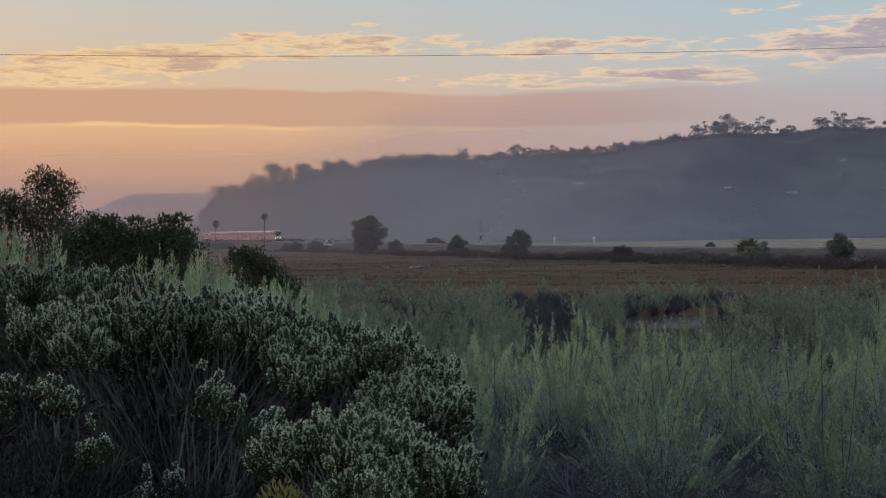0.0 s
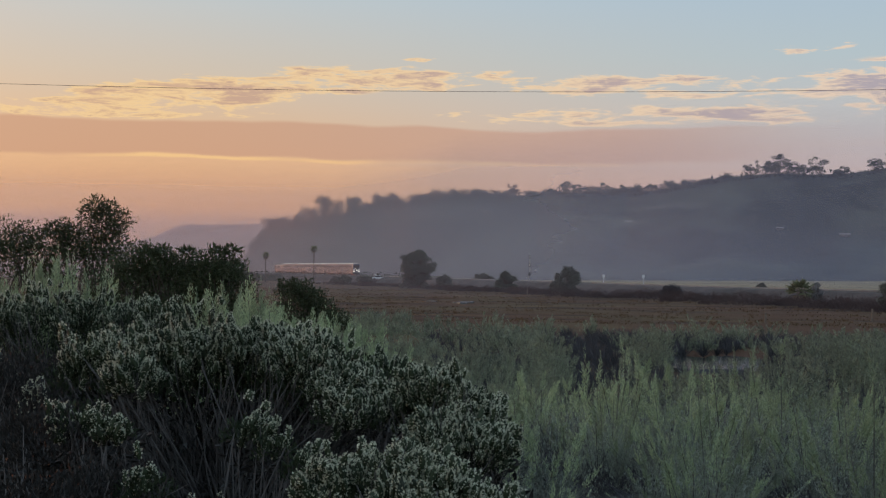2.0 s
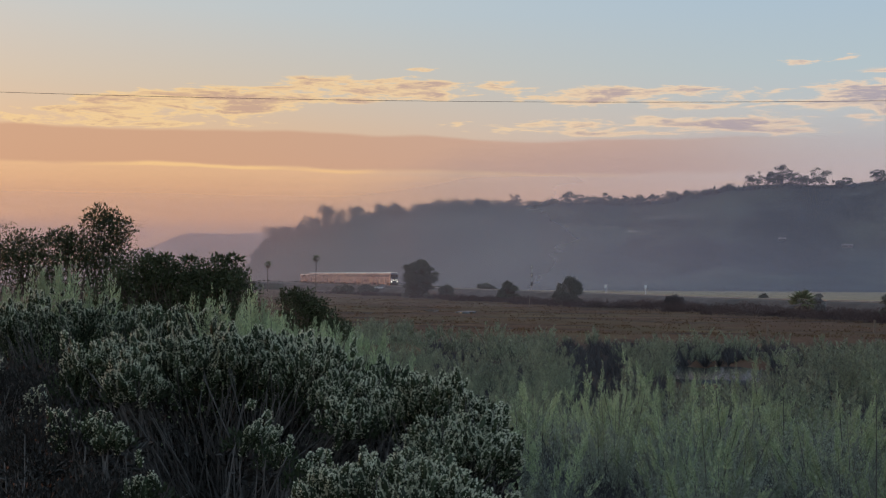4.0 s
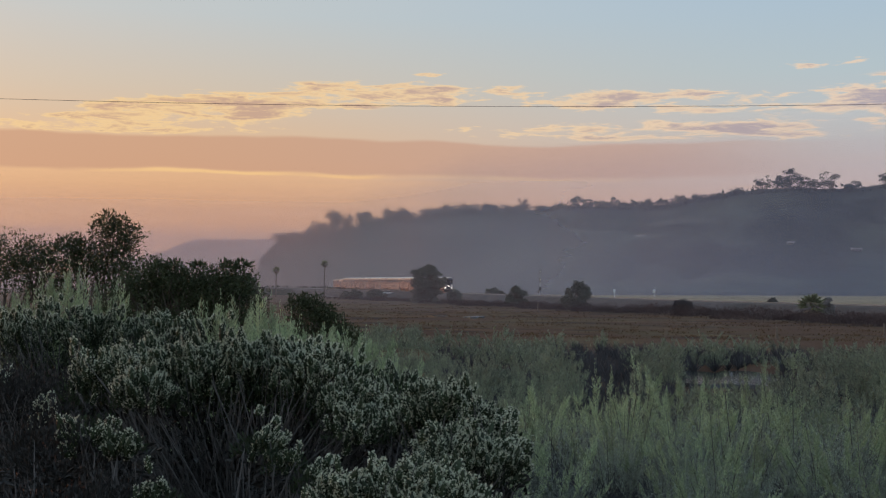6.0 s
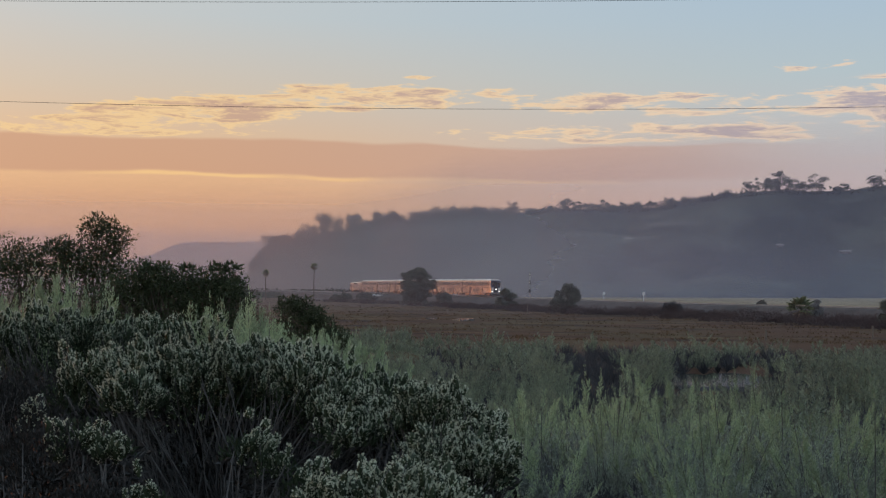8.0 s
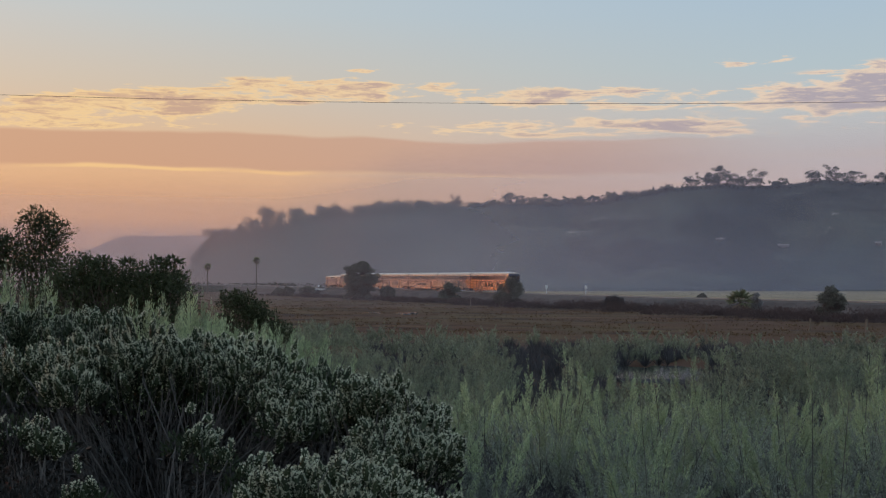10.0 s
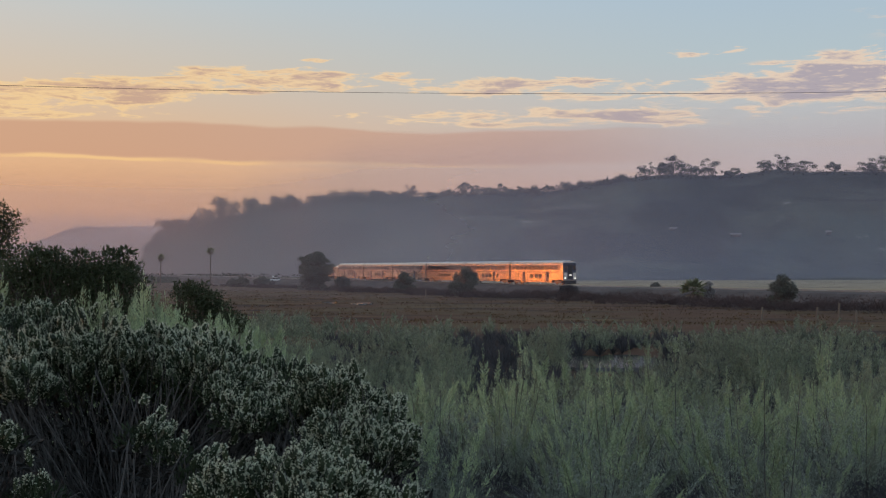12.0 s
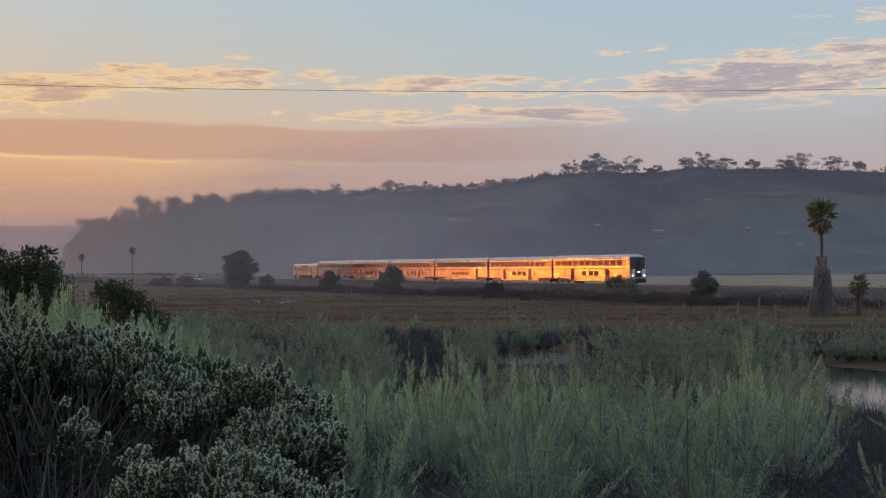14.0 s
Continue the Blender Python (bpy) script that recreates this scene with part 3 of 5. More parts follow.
def mist(y, top, amount, half):
    """One layer of the haze that lies over the flats: a long, gently curved sheet."""
    az = np.linspace(-half, half, 40)
    r = y / np.cos(np.radians(az)) ** 0.5 + (140.0 if y == 650 else 190.0 if y == 560 else 0.0) * smooth01(az, 1, 7)
    zs = np.linspace(-1.0, top, 8)
    a, z = np.meshgrid(az, zs)
    x, yy = polar_arrays(a, np.broadcast_to(r, a.shape))
    n, m = len(az), len(zs)
    i, j = np.meshgrid(np.arange(m - 1), np.arange(n - 1), indexing="ij")
    f = np.stack([i * n + j, i * n + j + 1, (i + 1) * n + j + 1, (i + 1) * n + j], -1).reshape(-1, 4)
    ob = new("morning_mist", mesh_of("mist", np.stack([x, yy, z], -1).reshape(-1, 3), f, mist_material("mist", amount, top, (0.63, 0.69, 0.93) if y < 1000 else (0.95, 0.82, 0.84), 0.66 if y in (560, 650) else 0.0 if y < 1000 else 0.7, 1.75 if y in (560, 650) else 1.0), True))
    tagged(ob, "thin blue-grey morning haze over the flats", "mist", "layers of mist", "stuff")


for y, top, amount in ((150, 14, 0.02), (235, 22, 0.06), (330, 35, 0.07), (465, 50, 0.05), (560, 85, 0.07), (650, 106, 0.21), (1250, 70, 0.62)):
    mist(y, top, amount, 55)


# ---- the train: six double-deck carriages, the leading one with a cab, and a locomotive pushing ----
CAR, PITCH, HALF = 25.5, 26.2, 1.55


def shell(length, z0, z1, nose=0.0, round_top=0.55):
    """The body of a car: a rounded-shoulder section along x, open below."""
    sec = [(-HALF, z0), (-HALF, z1 - round_top - 0.25), (-HALF + 0.05, z1 - round_top), (-HALF + 0.22, z1 - 0.22), (-HALF + 0.55, z1 - 0.07), (-0.5, z1), (0.5, z1),
           (HALF - 0.55, z1 - 0.07), (HALF - 0.22, z1 - 0.22), (HALF - 0.05, z1 - round_top), (HALF, z1 - round_top - 0.25), (HALF, z0)]
    bm = bmesh.new()
    rings = []
    xs = [-length / 2, -length / 2 + 0.06, length / 2 - 0.06 - nose, length / 2]
    for i, x in enumerate(xs):
        k = 0.985 if i in (0, 3) else 1.0
        rings.append([bm.verts.new((x - (nose * 0.8 * max(0, (z - z0 - 1.4) / (z1 - z0)) if i == 3 else 0), y * k, z0 + (z - z0) * (k if i in (0, 3) else 1))) for y, z in sec])
    for a, b in zip(rings, rings[1:]):
        for j in range(len(sec) - 1):
            bm.faces.new((a[j], b[j], b[j + 1], a[j + 1]))
    bm.faces.new(rings[0][::-1])
    bm.faces.new(rings[-1])
    bmesh.ops.recalc_face_normals(bm, faces=bm.faces[:])
    return bm


def pane_mesh(w, h):
    bm = bm_box(-w / 2, w / 2, -0.02, 0.02, -h / 2, h / 2, 0.018, 1)
    me = bpy.data.meshes.new("pane")
    bm.to_mesh(me)
    bm.free()
    me.materials.append(GLASS)
    return me


def side_panes(car, name, xs, z, w, h, sides=(-1, 1), off=0.0):
    me = pane_mesh(w, h)
    for s in sides:
        for x in xs:
            piece(name, me, car, at=pose(x, s * (HALF + 0.012 - off), z))


def bogie(car, x, r=0.46):
    frame_bm = bm_box(x - 1.75, x + 1.75, -1.22, 1.22, 0.38, 0.72, 0.06)
    b = part("bogie", frame_bm, BLACK, car)
    for s in (-1, 1):
        part("side_frame", bm_box(x - 1.7, x + 1.7, s * 1.22 - 0.09, s * 1.22 + 0.09, 0.30, 0.78, 0.07), WHEELMETAL, b)
        for dx in (-1.25, 1.25):
            part("wheel", bm_rod((x + dx, s * 0.70, r), (x + dx, s * 0.84, r), r, r * 0.97, 20), WHEELMETAL, b)


def carriage_body(car, cab=False):
    body = part("body", shell(CAR, 0.95, 4.93, 0.55 if cab else 0.0), STEEL, car, "ribbed stainless steel body")
    part("skirt", bm_box(-7.6, 7.6, -HALF + 0.06, HALF - 0.06, 0.42, 0.98, 0.05), STEEL, car, "stainless skirt between the bogies")
    # pale roof sheet proud of the shoulders
    bm = bmesh.new()
    prof = [(-HALF + 0.19, 4.70), (-HALF + 0.54, 4.885), (-0.5, 4.955), (0.5, 4.955), (HALF - 0.54, 4.885), (HALF - 0.19, 4.70)]
    a = [bm.verts.new((-CAR / 2 + 0.1, y, z + 0.012)) for y, z in prof]
    b = [bm.verts.new((CAR / 2 - (0.95 if cab else 0.1), y, z + 0.012)) for y, z in prof]
    for i in range(len(prof) - 1):
        bm.faces.new((a[i], b[i], b[i + 1], a[i + 1]))
    part("roof", bm, ROOFGREY, car, "pale painted roof")
    for s in (-1, 1):
        y0, y1 = sorted((s * (HALF - 0.01), s * (HALF + 0.010)))
        part("livery_band", bm_box(-CAR / 2 + 0.15, CAR / 2 - (1.2 if cab else 0.15), y0, y1, 3.02, 4.10), STEEL_BLUE, car, "dull blue band behind the upper windows")
        part("waist_rail", bm_box(-CAR / 2 + 0.15, CAR / 2 - (1.2 if cab else 0.15), min(s * HALF, s * (HALF + 0.03)), max(s * HALF, s * (HALF + 0.03)), 2.84, 2.92), STEEL, car)
        part("stripe", bm_box(-CAR / 2 + 0.15, CAR / 2 - (1.2 if cab else 0.15), min(s * HALF, s * (HALF + 0.012)), max(s * HALF, s * (HALF + 0.012)), 2.50, 2.72), STEEL_BLUE, car, "blue stripe along the waist")
        part("gutter", bm_box(-CAR / 2 + 0.15, CAR / 2 - (1.2 if cab else 0.15), min(s * (HALF - 0.06), s * (HALF + 0.03)), max(s * (HALF - 0.06), s * (HALF + 0.03)), 4.30, 4.36), BLACK, car, "dark gutter under the roof edge")
    for x in (-CAR / 2 + 2.9, CAR / 2 - 2.9):
        bogie(car, x)
    for x in (-CAR / 2, CAR / 2):
        if cab and x > 0:
            continue
        part("gangway", bm_box(x - 0.05 if x > 0 else x - 0.36, x + 0.36 if x > 0 else x + 0.05, -0.75, 0.75, 2.6, 4.6, 0.08), BLACK, car, "black rubber gangway bellows")
        part("coupler", bm_box(x - 0.05 if x > 0 else x - 0.4, x + 0.4 if x > 0 else x + 0.05, -0.12, 0.12, 0.7, 0.95, 0.03), BLACK, car)
    return body


def doors(car, xs):
    for s in (-1, 1):
        for x in xs:
            y0, y1 = sorted((s * (HALF - 0.02), s * (HALF + 0.018)))
            d = part("door", bm_box(x - 0.62, x + 0.62, y0, y1, 0.62, 2.62, 0.012, 1), NAVY, car, "dark blue sliding door")
            piece("door_window", DOOR_PANE, d, at=pose(x, s * (HALF + 0.03), 1.95))


DOOR_PANE = pane_mesh(0.46, 0.9)


def make_carriage(kind):
    label = {"coach": "double-deck stainless steel passenger carriage", "lounge": "double-deck lounge carriage with a long upper window row",
             "cab": "double-deck leading cab carriage with a black front"}[kind]
    car = anchor("passenger_carriage", label, "train carriage", "carriages of the train")
    carriage_body(car, kind == "cab")
    if kind == "lounge":
        side_panes(car, "window", [-10.8 + 1.44 * i for i in range(16)], 3.60, 1.28, 0.92)
        side_panes(car, "window", [-3.4, -1.7, 0.0, 1.7, 3.4], 1.75, 1.2, 0.62)
        doors(car, (7.9,))
    else:
        side_panes(car, "window", [-11.0 + 2.05 * i for i in range(11)], 3.58, 1.55, 0.80)
        side_panes(car, "window", [-1.9, 0.3, 2.1], 1.80, 1.40, 0.82)
        side_panes(car, "small_window", [-8.6, 6.2], 1.85, 0.5, 0.9)
        doors(car, (-5.9, 4.4) if kind == "coach" else (-5.9, 5.6))
    if kind == "cab":
        x = CAR / 2
        part("cab_front", bm_box(x - 0.42, x + 0.10, -1.42, 1.42, 1.05, 4.55, 0.28, 3), NAVY, car, "dark front of the cab")
        part("end_door", bm_box(x + 0.06, x + 0.16, -0.45, 0.45, 1.35, 4.1, 0.05), BLACK, car)
        for s in (-1, 1):
            part("windscreen", bm_box(x + 0.07, x + 0.13, s * 0.92 - 0.34, s * 0.92 + 0.34, 3.1, 3.95, 0.03), GLASS, car)
            part("front_panel", bm_box(x + 0.07, x + 0.14, s * 1.0 - 0.34, s * 1.0 + 0.34, 1.15, 2.5, 0.04), ROOFGREY, car, "pale lower front panel")
            lamp = part("headlamp", bm_rod((x + 0.10, s * 1.15, 1.42), (x + 0.22, s * 1.15, 1.42), 0.11, 0.10, 16), HEADLAMP, car, "lit white headlamp")
            part("top_lamp", bm_rod((x + 0.14, s * 0.16, 2.02), (x + 0.24, s * 0.16, 2.02), 0.09, 0.08, 14), HEADLAMP, car, "lit white headlamp")
        part("pilot", bm_box(x - 0.5, x + 0.35, -1.35, 1.35, 0.22, 0.95, 0.12), BLACK, car, "black pilot plate")
        part("coupler", bm_box(x + 0.2, x + 0.75, -0.14, 0.14, 0.7, 0.98, 0.04), BLACK, car)
    return car


def make_locomotive():
    loco = anchor("locomotive", "silver and blue diesel locomotive pushing at the rear", "locomotive", "carriages of the train")
    part("body", shell(20.6, 0.95, 4.30, 0.0, 0.4), STEEL, loco, "silver locomotive body")
    for s in (-1, 1):
        y0, y1 = sorted((s * (HALF - 0.01), s * (HALF + 0.012)))
        part("livery_band", bm_box(-10.1, 4.0, y0, y1, 2.2, 3.2), STEEL_BLUE, loco, "dull blue band")
        part("grille", bm_box(-3.0, 2.6, min(s * HALF, s * (HALF + 0.03)), max(s * HALF, s * (HALF + 0.03)), 3.25, 3.75, 0.01, 1), BLACK, loco)
        part("cab_window", bm_box(-9.4, -8.6, min(s * HALF, s * (HALF + 0.03)), max(s * HALF, s * (HALF + 0.03)), 2.75, 3.55, 0.01, 1), GLASS, loco)
        part("door", bm_box(-7.9, -7.2, min(s * HALF, s * (HALF + 0.025)), max(s * HALF, s * (HALF + 0.025)), 1.1, 3.3, 0.01, 1), NAVY, loco)
        part("door", bm_box(5.4, 6.1, min(s * HALF, s * (HALF + 0.025)), max(s * HALF, s * (HALF + 0.025)), 1.1, 3.3, 0.01, 1), NAVY, loco)
    part("fuel_tank", bm_box(-3.4, 3.4, -1.35, 1.35, 0.35, 1.0, 0.12), BLACK, loco)
    part("roof_fan", bm_rod((-4.0, 0, 4.28), (-4.0, 0, 4.42), 0.8, 0.75, 20), BLACK, loco)
    part("roof_fan", bm_rod((-1.8, 0, 4.28), (-1.8, 0, 4.42), 0.8, 0.75, 20), BLACK, loco)
    for x in (-6.9, 6.9):
        bogie(loco, x, 0.51)
    part("coupler", bm_box(10.2, 10.8, -0.12, 0.12, 0.7, 0.95, 0.03), BLACK, loco)
    part("pilot", bm_box(-10.55, -9.9, -1.35, 1.35, 0.25, 0.95, 0.1), BLACK, loco)
    return loco


cab_car = make_carriage("cab")
coach = make_carriage("coach")
lounge = make_carriage("lounge")
TRAIN = [cab_car, coach, lounge]
TRAIN += [copy_thing(coach, pose(0, 0, 0)) for i in range(3)]
TRAIN += [make_locomotive()]
# metres along the track from the leading end to each car's middle
BEHIND = [PITCH * i + PITCH / 2 for i in range(6)] + [PITCH * 6 + 10.6]
# seconds, metres still to run to the last place
RUN = [(0.0, 391.5), (1.5, 347.0), (3.0, 303.0), (4.25, 266.5), (5.5, 230.0), (6.5, 201.5), (8.0, 159.5), (9.5, 118.0), (11.0, 78.5), (12.5, 39.0), (13.25, 19.5), (14.0, 0.0)]


def heading(back):
    a, b = on_track(back + 9.0), on_track(back - 9.0)
    return math.degrees(math.atan2(b[1] - a[1], b[0] - a[0]))


def motions():
    """The train runs in from the far left; every car keeps its place in it."""
    for car, back in zip(TRAIN, BEHIND):
        walk(car, [(t, pose(*on_track(s + back), rail_z(s + back), 0, 0.2, heading(s + back))) for t, s in RUN])


# ---- plants ----
def base_at(az, r):
    x, y = polar(az, r)
    return x, y, float(ground_z(x, y))


def blades(centres, ways, length, width, rng=RNG):
    """Narrow three-cornered leaves, one at each centre."""
    n = len(centres)
    ways = unit(ways)
    side = unit(np.cross(ways, sphere_dirs(n, rng)))
    ln = (np.broadcast_to(length, (n,)) * rng.uniform(0.7, 1.3, n))[:, None]
    wd = (np.broadcast_to(width, (n,)) * rng.uniform(0.7, 1.3, n))[:, None]
    mid = centres + ways * ln * 0.3
    v = np.stack([mid - ways * ln * 0.3 + side * wd * 0.1, mid + side * wd * 0.5, centres + ways * ln], 1)
    v[:, 0] -= side * wd * 0.45
    return v.reshape(-1, 3), np.arange(3 * n).reshape(-1, 3)


def sage_mesh(seed, mains, sides, leaves, height, spread, blade=0.024, girth=0.020, fill=900, even=0.0):
    """Feathery plumes: main stems that branch into upright wands set all round with narrow leaves."""
    rng = np.random.default_rng(seed)
    t = rng.uniform(0, 2 * math.pi, mains)
    q = np.sqrt(rng.uniform(0.01, 1, mains))
    flat = np.stack([np.cos(t), np.sin(t), np.zeros(mains)], -1)
    up = np.array([0, 0, 1.0])
    h = height * (1.0 - 0.30 * q ** 2) * (0.46 + 0.36 * even + (0.70 - 0.38 * even) * rng.uniform(0, 1, mains) ** 2.0)
    root = flat * (q * 0.10)[:, None]
    tip = flat * (q * spread)[:, None] + up * h[:, None] + rng.normal(0, 0.05, (mains, 3)) * np.array([1, 1, 0])
    stems = tubes(root, tip - (tip - root) * 0.1, 0.006, 0.003, 3, 0.04, rng, 2)
    k = mains * sides
    who = np.repeat(np.arange(mains), sides)
    at = rng.uniform(0.30, 0.93, k)
    foot = root[who] + (tip - root)[who] * at[:, None]
    ta = rng.uniform(0, 2 * math.pi, k)
    lean = np.stack([np.cos(ta), np.sin(ta), np.zeros(k)], -1) * rng.uniform(0.08, 0.36, (k, 1)) + unit((tip - root)[who])
    ln = rng.uniform(0.14, 0.34, k) * (1.25 - 0.6 * at)
    end = foot + unit(lean) * ln[:, None]
    foot = np.concatenate([foot, tip - (tip - root) * 0.34])
    end = np.concatenate([end, tip])
    wands = len(foot)
    u = (np.arange(leaves)[None] + rng.uniform(-0.5, 0.5, (wands, leaves))) / leaves
    a = np.arange(leaves)[None] * 2.4 + rng.uniform(0, 6, (wands, 1))
    out = np.stack([np.cos(a), np.sin(a), np.zeros_like(a)], -1)
    wide = np.clip(1.05 - u, 0.05, 1) ** 0.6 * rng.uniform(0.7, 1.3, (wands, 1))
    pos = foot[:, None] + (end - foot)[:, None] * u[..., None] + out * (girth * wide * rng.uniform(0.1, 1.2, u.shape))[..., None]
    way = out * (0.8 * wide)[..., None] + unit(end - foot)[:, None] + rng.normal(0, 0.2, out.shape)
    size = (blade * (0.6 + 0.55 * wide)).reshape(-1)
    lv = blades(pos.reshape(-1, 3), way.reshape(-1, 3), size, size * 0.42, rng)
    d = sphere_dirs(fill, rng) * rng.uniform(0.3, 1.0, (fill, 1)) * np.array([spread * 0.95, spread * 0.95, height * 0.36]) + np.array([0, 0, height * 0.36])
    inner = blades(d, rng.normal(size=(fill, 3)) * 0.5 + np.array([0, 0, 0.8]), blade * 1.4, blade * 0.4, rng)
    return lv, inner, stems


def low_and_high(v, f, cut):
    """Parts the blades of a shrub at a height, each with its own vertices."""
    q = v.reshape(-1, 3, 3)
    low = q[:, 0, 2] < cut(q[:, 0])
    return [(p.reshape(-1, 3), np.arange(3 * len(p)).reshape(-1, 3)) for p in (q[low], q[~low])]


def sage_set(seed, mains, sides, leaves, blade, fill, even=0.0):
    out = []
    for k in range(6):
        lv, inner, sv = sage_mesh(seed + k, mains, sides, leaves, 1.30 + 0.06 * k, 0.60, blade, fill=fill, even=even)
        # Blades below the cut take the darker tone that stands for shade.
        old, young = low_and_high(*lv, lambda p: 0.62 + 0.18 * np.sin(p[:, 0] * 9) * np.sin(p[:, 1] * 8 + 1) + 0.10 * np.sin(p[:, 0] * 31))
        out.append((mesh_of("sage_leaves", *young, SAGE), mesh_of("shaded_old_leaves", *joined(old, inner), SAGE_OLD), mesh_of("sage_stems", *sv, STEM)))
    return out


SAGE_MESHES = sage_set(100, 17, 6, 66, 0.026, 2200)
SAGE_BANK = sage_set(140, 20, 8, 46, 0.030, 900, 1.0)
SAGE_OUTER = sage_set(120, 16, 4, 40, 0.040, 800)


def sage(x, y, size, turn, k, tall=1.0, kinds=None):
    ob = anchor("sagebrush", "upright grey-green sagebrush with feathery wands", "shrub", "sagebrush of the marsh edge", pose(x, y, float(ground_z(x, y)) - 0.03, 0, 0, turn))
    ob.scale = (size, size, size * tall)
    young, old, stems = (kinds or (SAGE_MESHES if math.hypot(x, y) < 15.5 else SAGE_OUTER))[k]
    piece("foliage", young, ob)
    piece("old_foliage", old, ob, "grey-blue old leaves low on the wands, darkened for shade")
    piece("stemwork", stems, ob)
    return ob


def gap(az, r):
    """Openings in the shrub field where low dry brush and water show."""
    return ((az + 4.7) / 1.5) ** 2 + ((r - 52) / 28) ** 2 + 0.45 * math.sin(az * 5.3 + r * 0.9) < 1 or ((az + 10.6) / 2.6) ** 2 + ((r - 57) / 12) ** 2 < 1 or ((az + 24.2) / 2.6) ** 2 + ((r - 34) / 24) ** 2 < 1


def patches(x, y):
    """Slow variation of the shrubs' height over the ground, about -1 to 1."""
    return np.sin(x * 0.9 + 1.7 * np.sin(y * 0.33)) * 0.6 + np.sin(y * 0.7 + 1.3 * np.sin(x * 0.5) + 2) * 0.6


def sage_field():
    rng = np.random.default_rng(33)
    put = []
    tries = 0
    while len(put) < 275 and tries < 20000:
        tries += 1
        az = rng.uniform(-29, 15)
        r = 8.0 + 20.0 * rng.uniform(0, 1) ** 0.8
        x, y = polar(az, r)
        if az > -1.5 + (r - 8.0) * 0.5 and r < 15 or gap(az, r):
            continue
        patch = float(patches(x, y))
        if any((x - a) ** 2 + (y - b) ** 2 < 1.02 ** 2 for a, b in put) or patch < -0.42:
            continue
        put.append((x, y))
        size = (1.0 + 0.28 * max(-1, min(1, patch))) * rng.uniform(0.82, 1.2) * (0.72 + 0.28 * float(smooth01(r, 8, 14)))
        sage(x, y, size, rng.uniform(0, 360), int(rng.integers(6)), min(rng.uniform(0.85, 1.2), 1.16 / size))
    # the same shrub farther out, too many to count
    kinds = []
    for mains, sides, leaves, blade, fill in ((11, 4, 15, 0.072, 120), (9, 3, 8, 0.12, 40)):
        leafage, inner, sv = sage_mesh(300, mains, sides, leaves, 1.5, 0.66, blade, 0.026, fill)
        kinds.append(joined(leafage, inner))
    vs, fs, k = [], [], 0
    n = 0
    while n < 2100:
        az = rng.uniform(-30, 19)
        r = 27 + 85 * rng.uniform(0, 1) ** 0.8
        lim = 78 + 34 * float(smooth01(az, -6, 8))
        if r > lim + rng.normal(0, 7) or gap(az, r):
            continue
        n += 1
        x, y = polar(az, r)
        patch = float(patches(x * 0.6, y * 0.6))
        if patch < -0.08:
            continue
        size, t = (0.92 + 0.35 * patch) * rng.uniform(0.75, 1.25), rng.uniform(0, 6.28)
        c, s = math.cos(t) * size, math.sin(t) * size
        lv = kinds[0] if r < 58 else kinds[1]
        p = lv[0]
        p = np.stack([p[:, 0] * c - p[:, 1] * s + x, p[:, 0] * s + p[:, 1] * c + y, p[:, 2] * size * rng.uniform(0.8, 1.15) + float(ground_z(x, y))], -1)
        vs.append(p)
        fs.append(lv[1] + k)
        k += len(p)
    tagged(new("sagebrush_field", mesh_of("field", np.concatenate(vs), np.concatenate(fs), SAGE_FAR)), "dense grey-green sagebrush stretching to the marsh", "shrubs", kind="stuff")


sage_field()


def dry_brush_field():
    """Low leafless brush between and under the sage, its colour darkened for the shade there."""
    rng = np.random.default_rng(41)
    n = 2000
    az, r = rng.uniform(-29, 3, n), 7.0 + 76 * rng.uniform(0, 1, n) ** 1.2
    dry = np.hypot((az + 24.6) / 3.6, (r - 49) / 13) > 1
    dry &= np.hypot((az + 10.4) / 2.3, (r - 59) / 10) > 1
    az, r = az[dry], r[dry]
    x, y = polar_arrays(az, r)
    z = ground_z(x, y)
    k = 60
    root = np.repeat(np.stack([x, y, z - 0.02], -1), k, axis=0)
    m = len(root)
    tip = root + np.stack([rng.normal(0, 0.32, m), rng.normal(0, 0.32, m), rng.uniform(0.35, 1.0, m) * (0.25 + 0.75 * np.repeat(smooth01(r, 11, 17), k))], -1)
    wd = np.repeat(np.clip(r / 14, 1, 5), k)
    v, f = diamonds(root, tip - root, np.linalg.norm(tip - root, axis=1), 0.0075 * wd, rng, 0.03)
    tagged(new("dry_brush", mesh_of("dry_brush", v, f, SAGE_DRY)), "low leafless brush under the sage, darkened for shade", "brush", kind="stuff")


dry_brush_field()


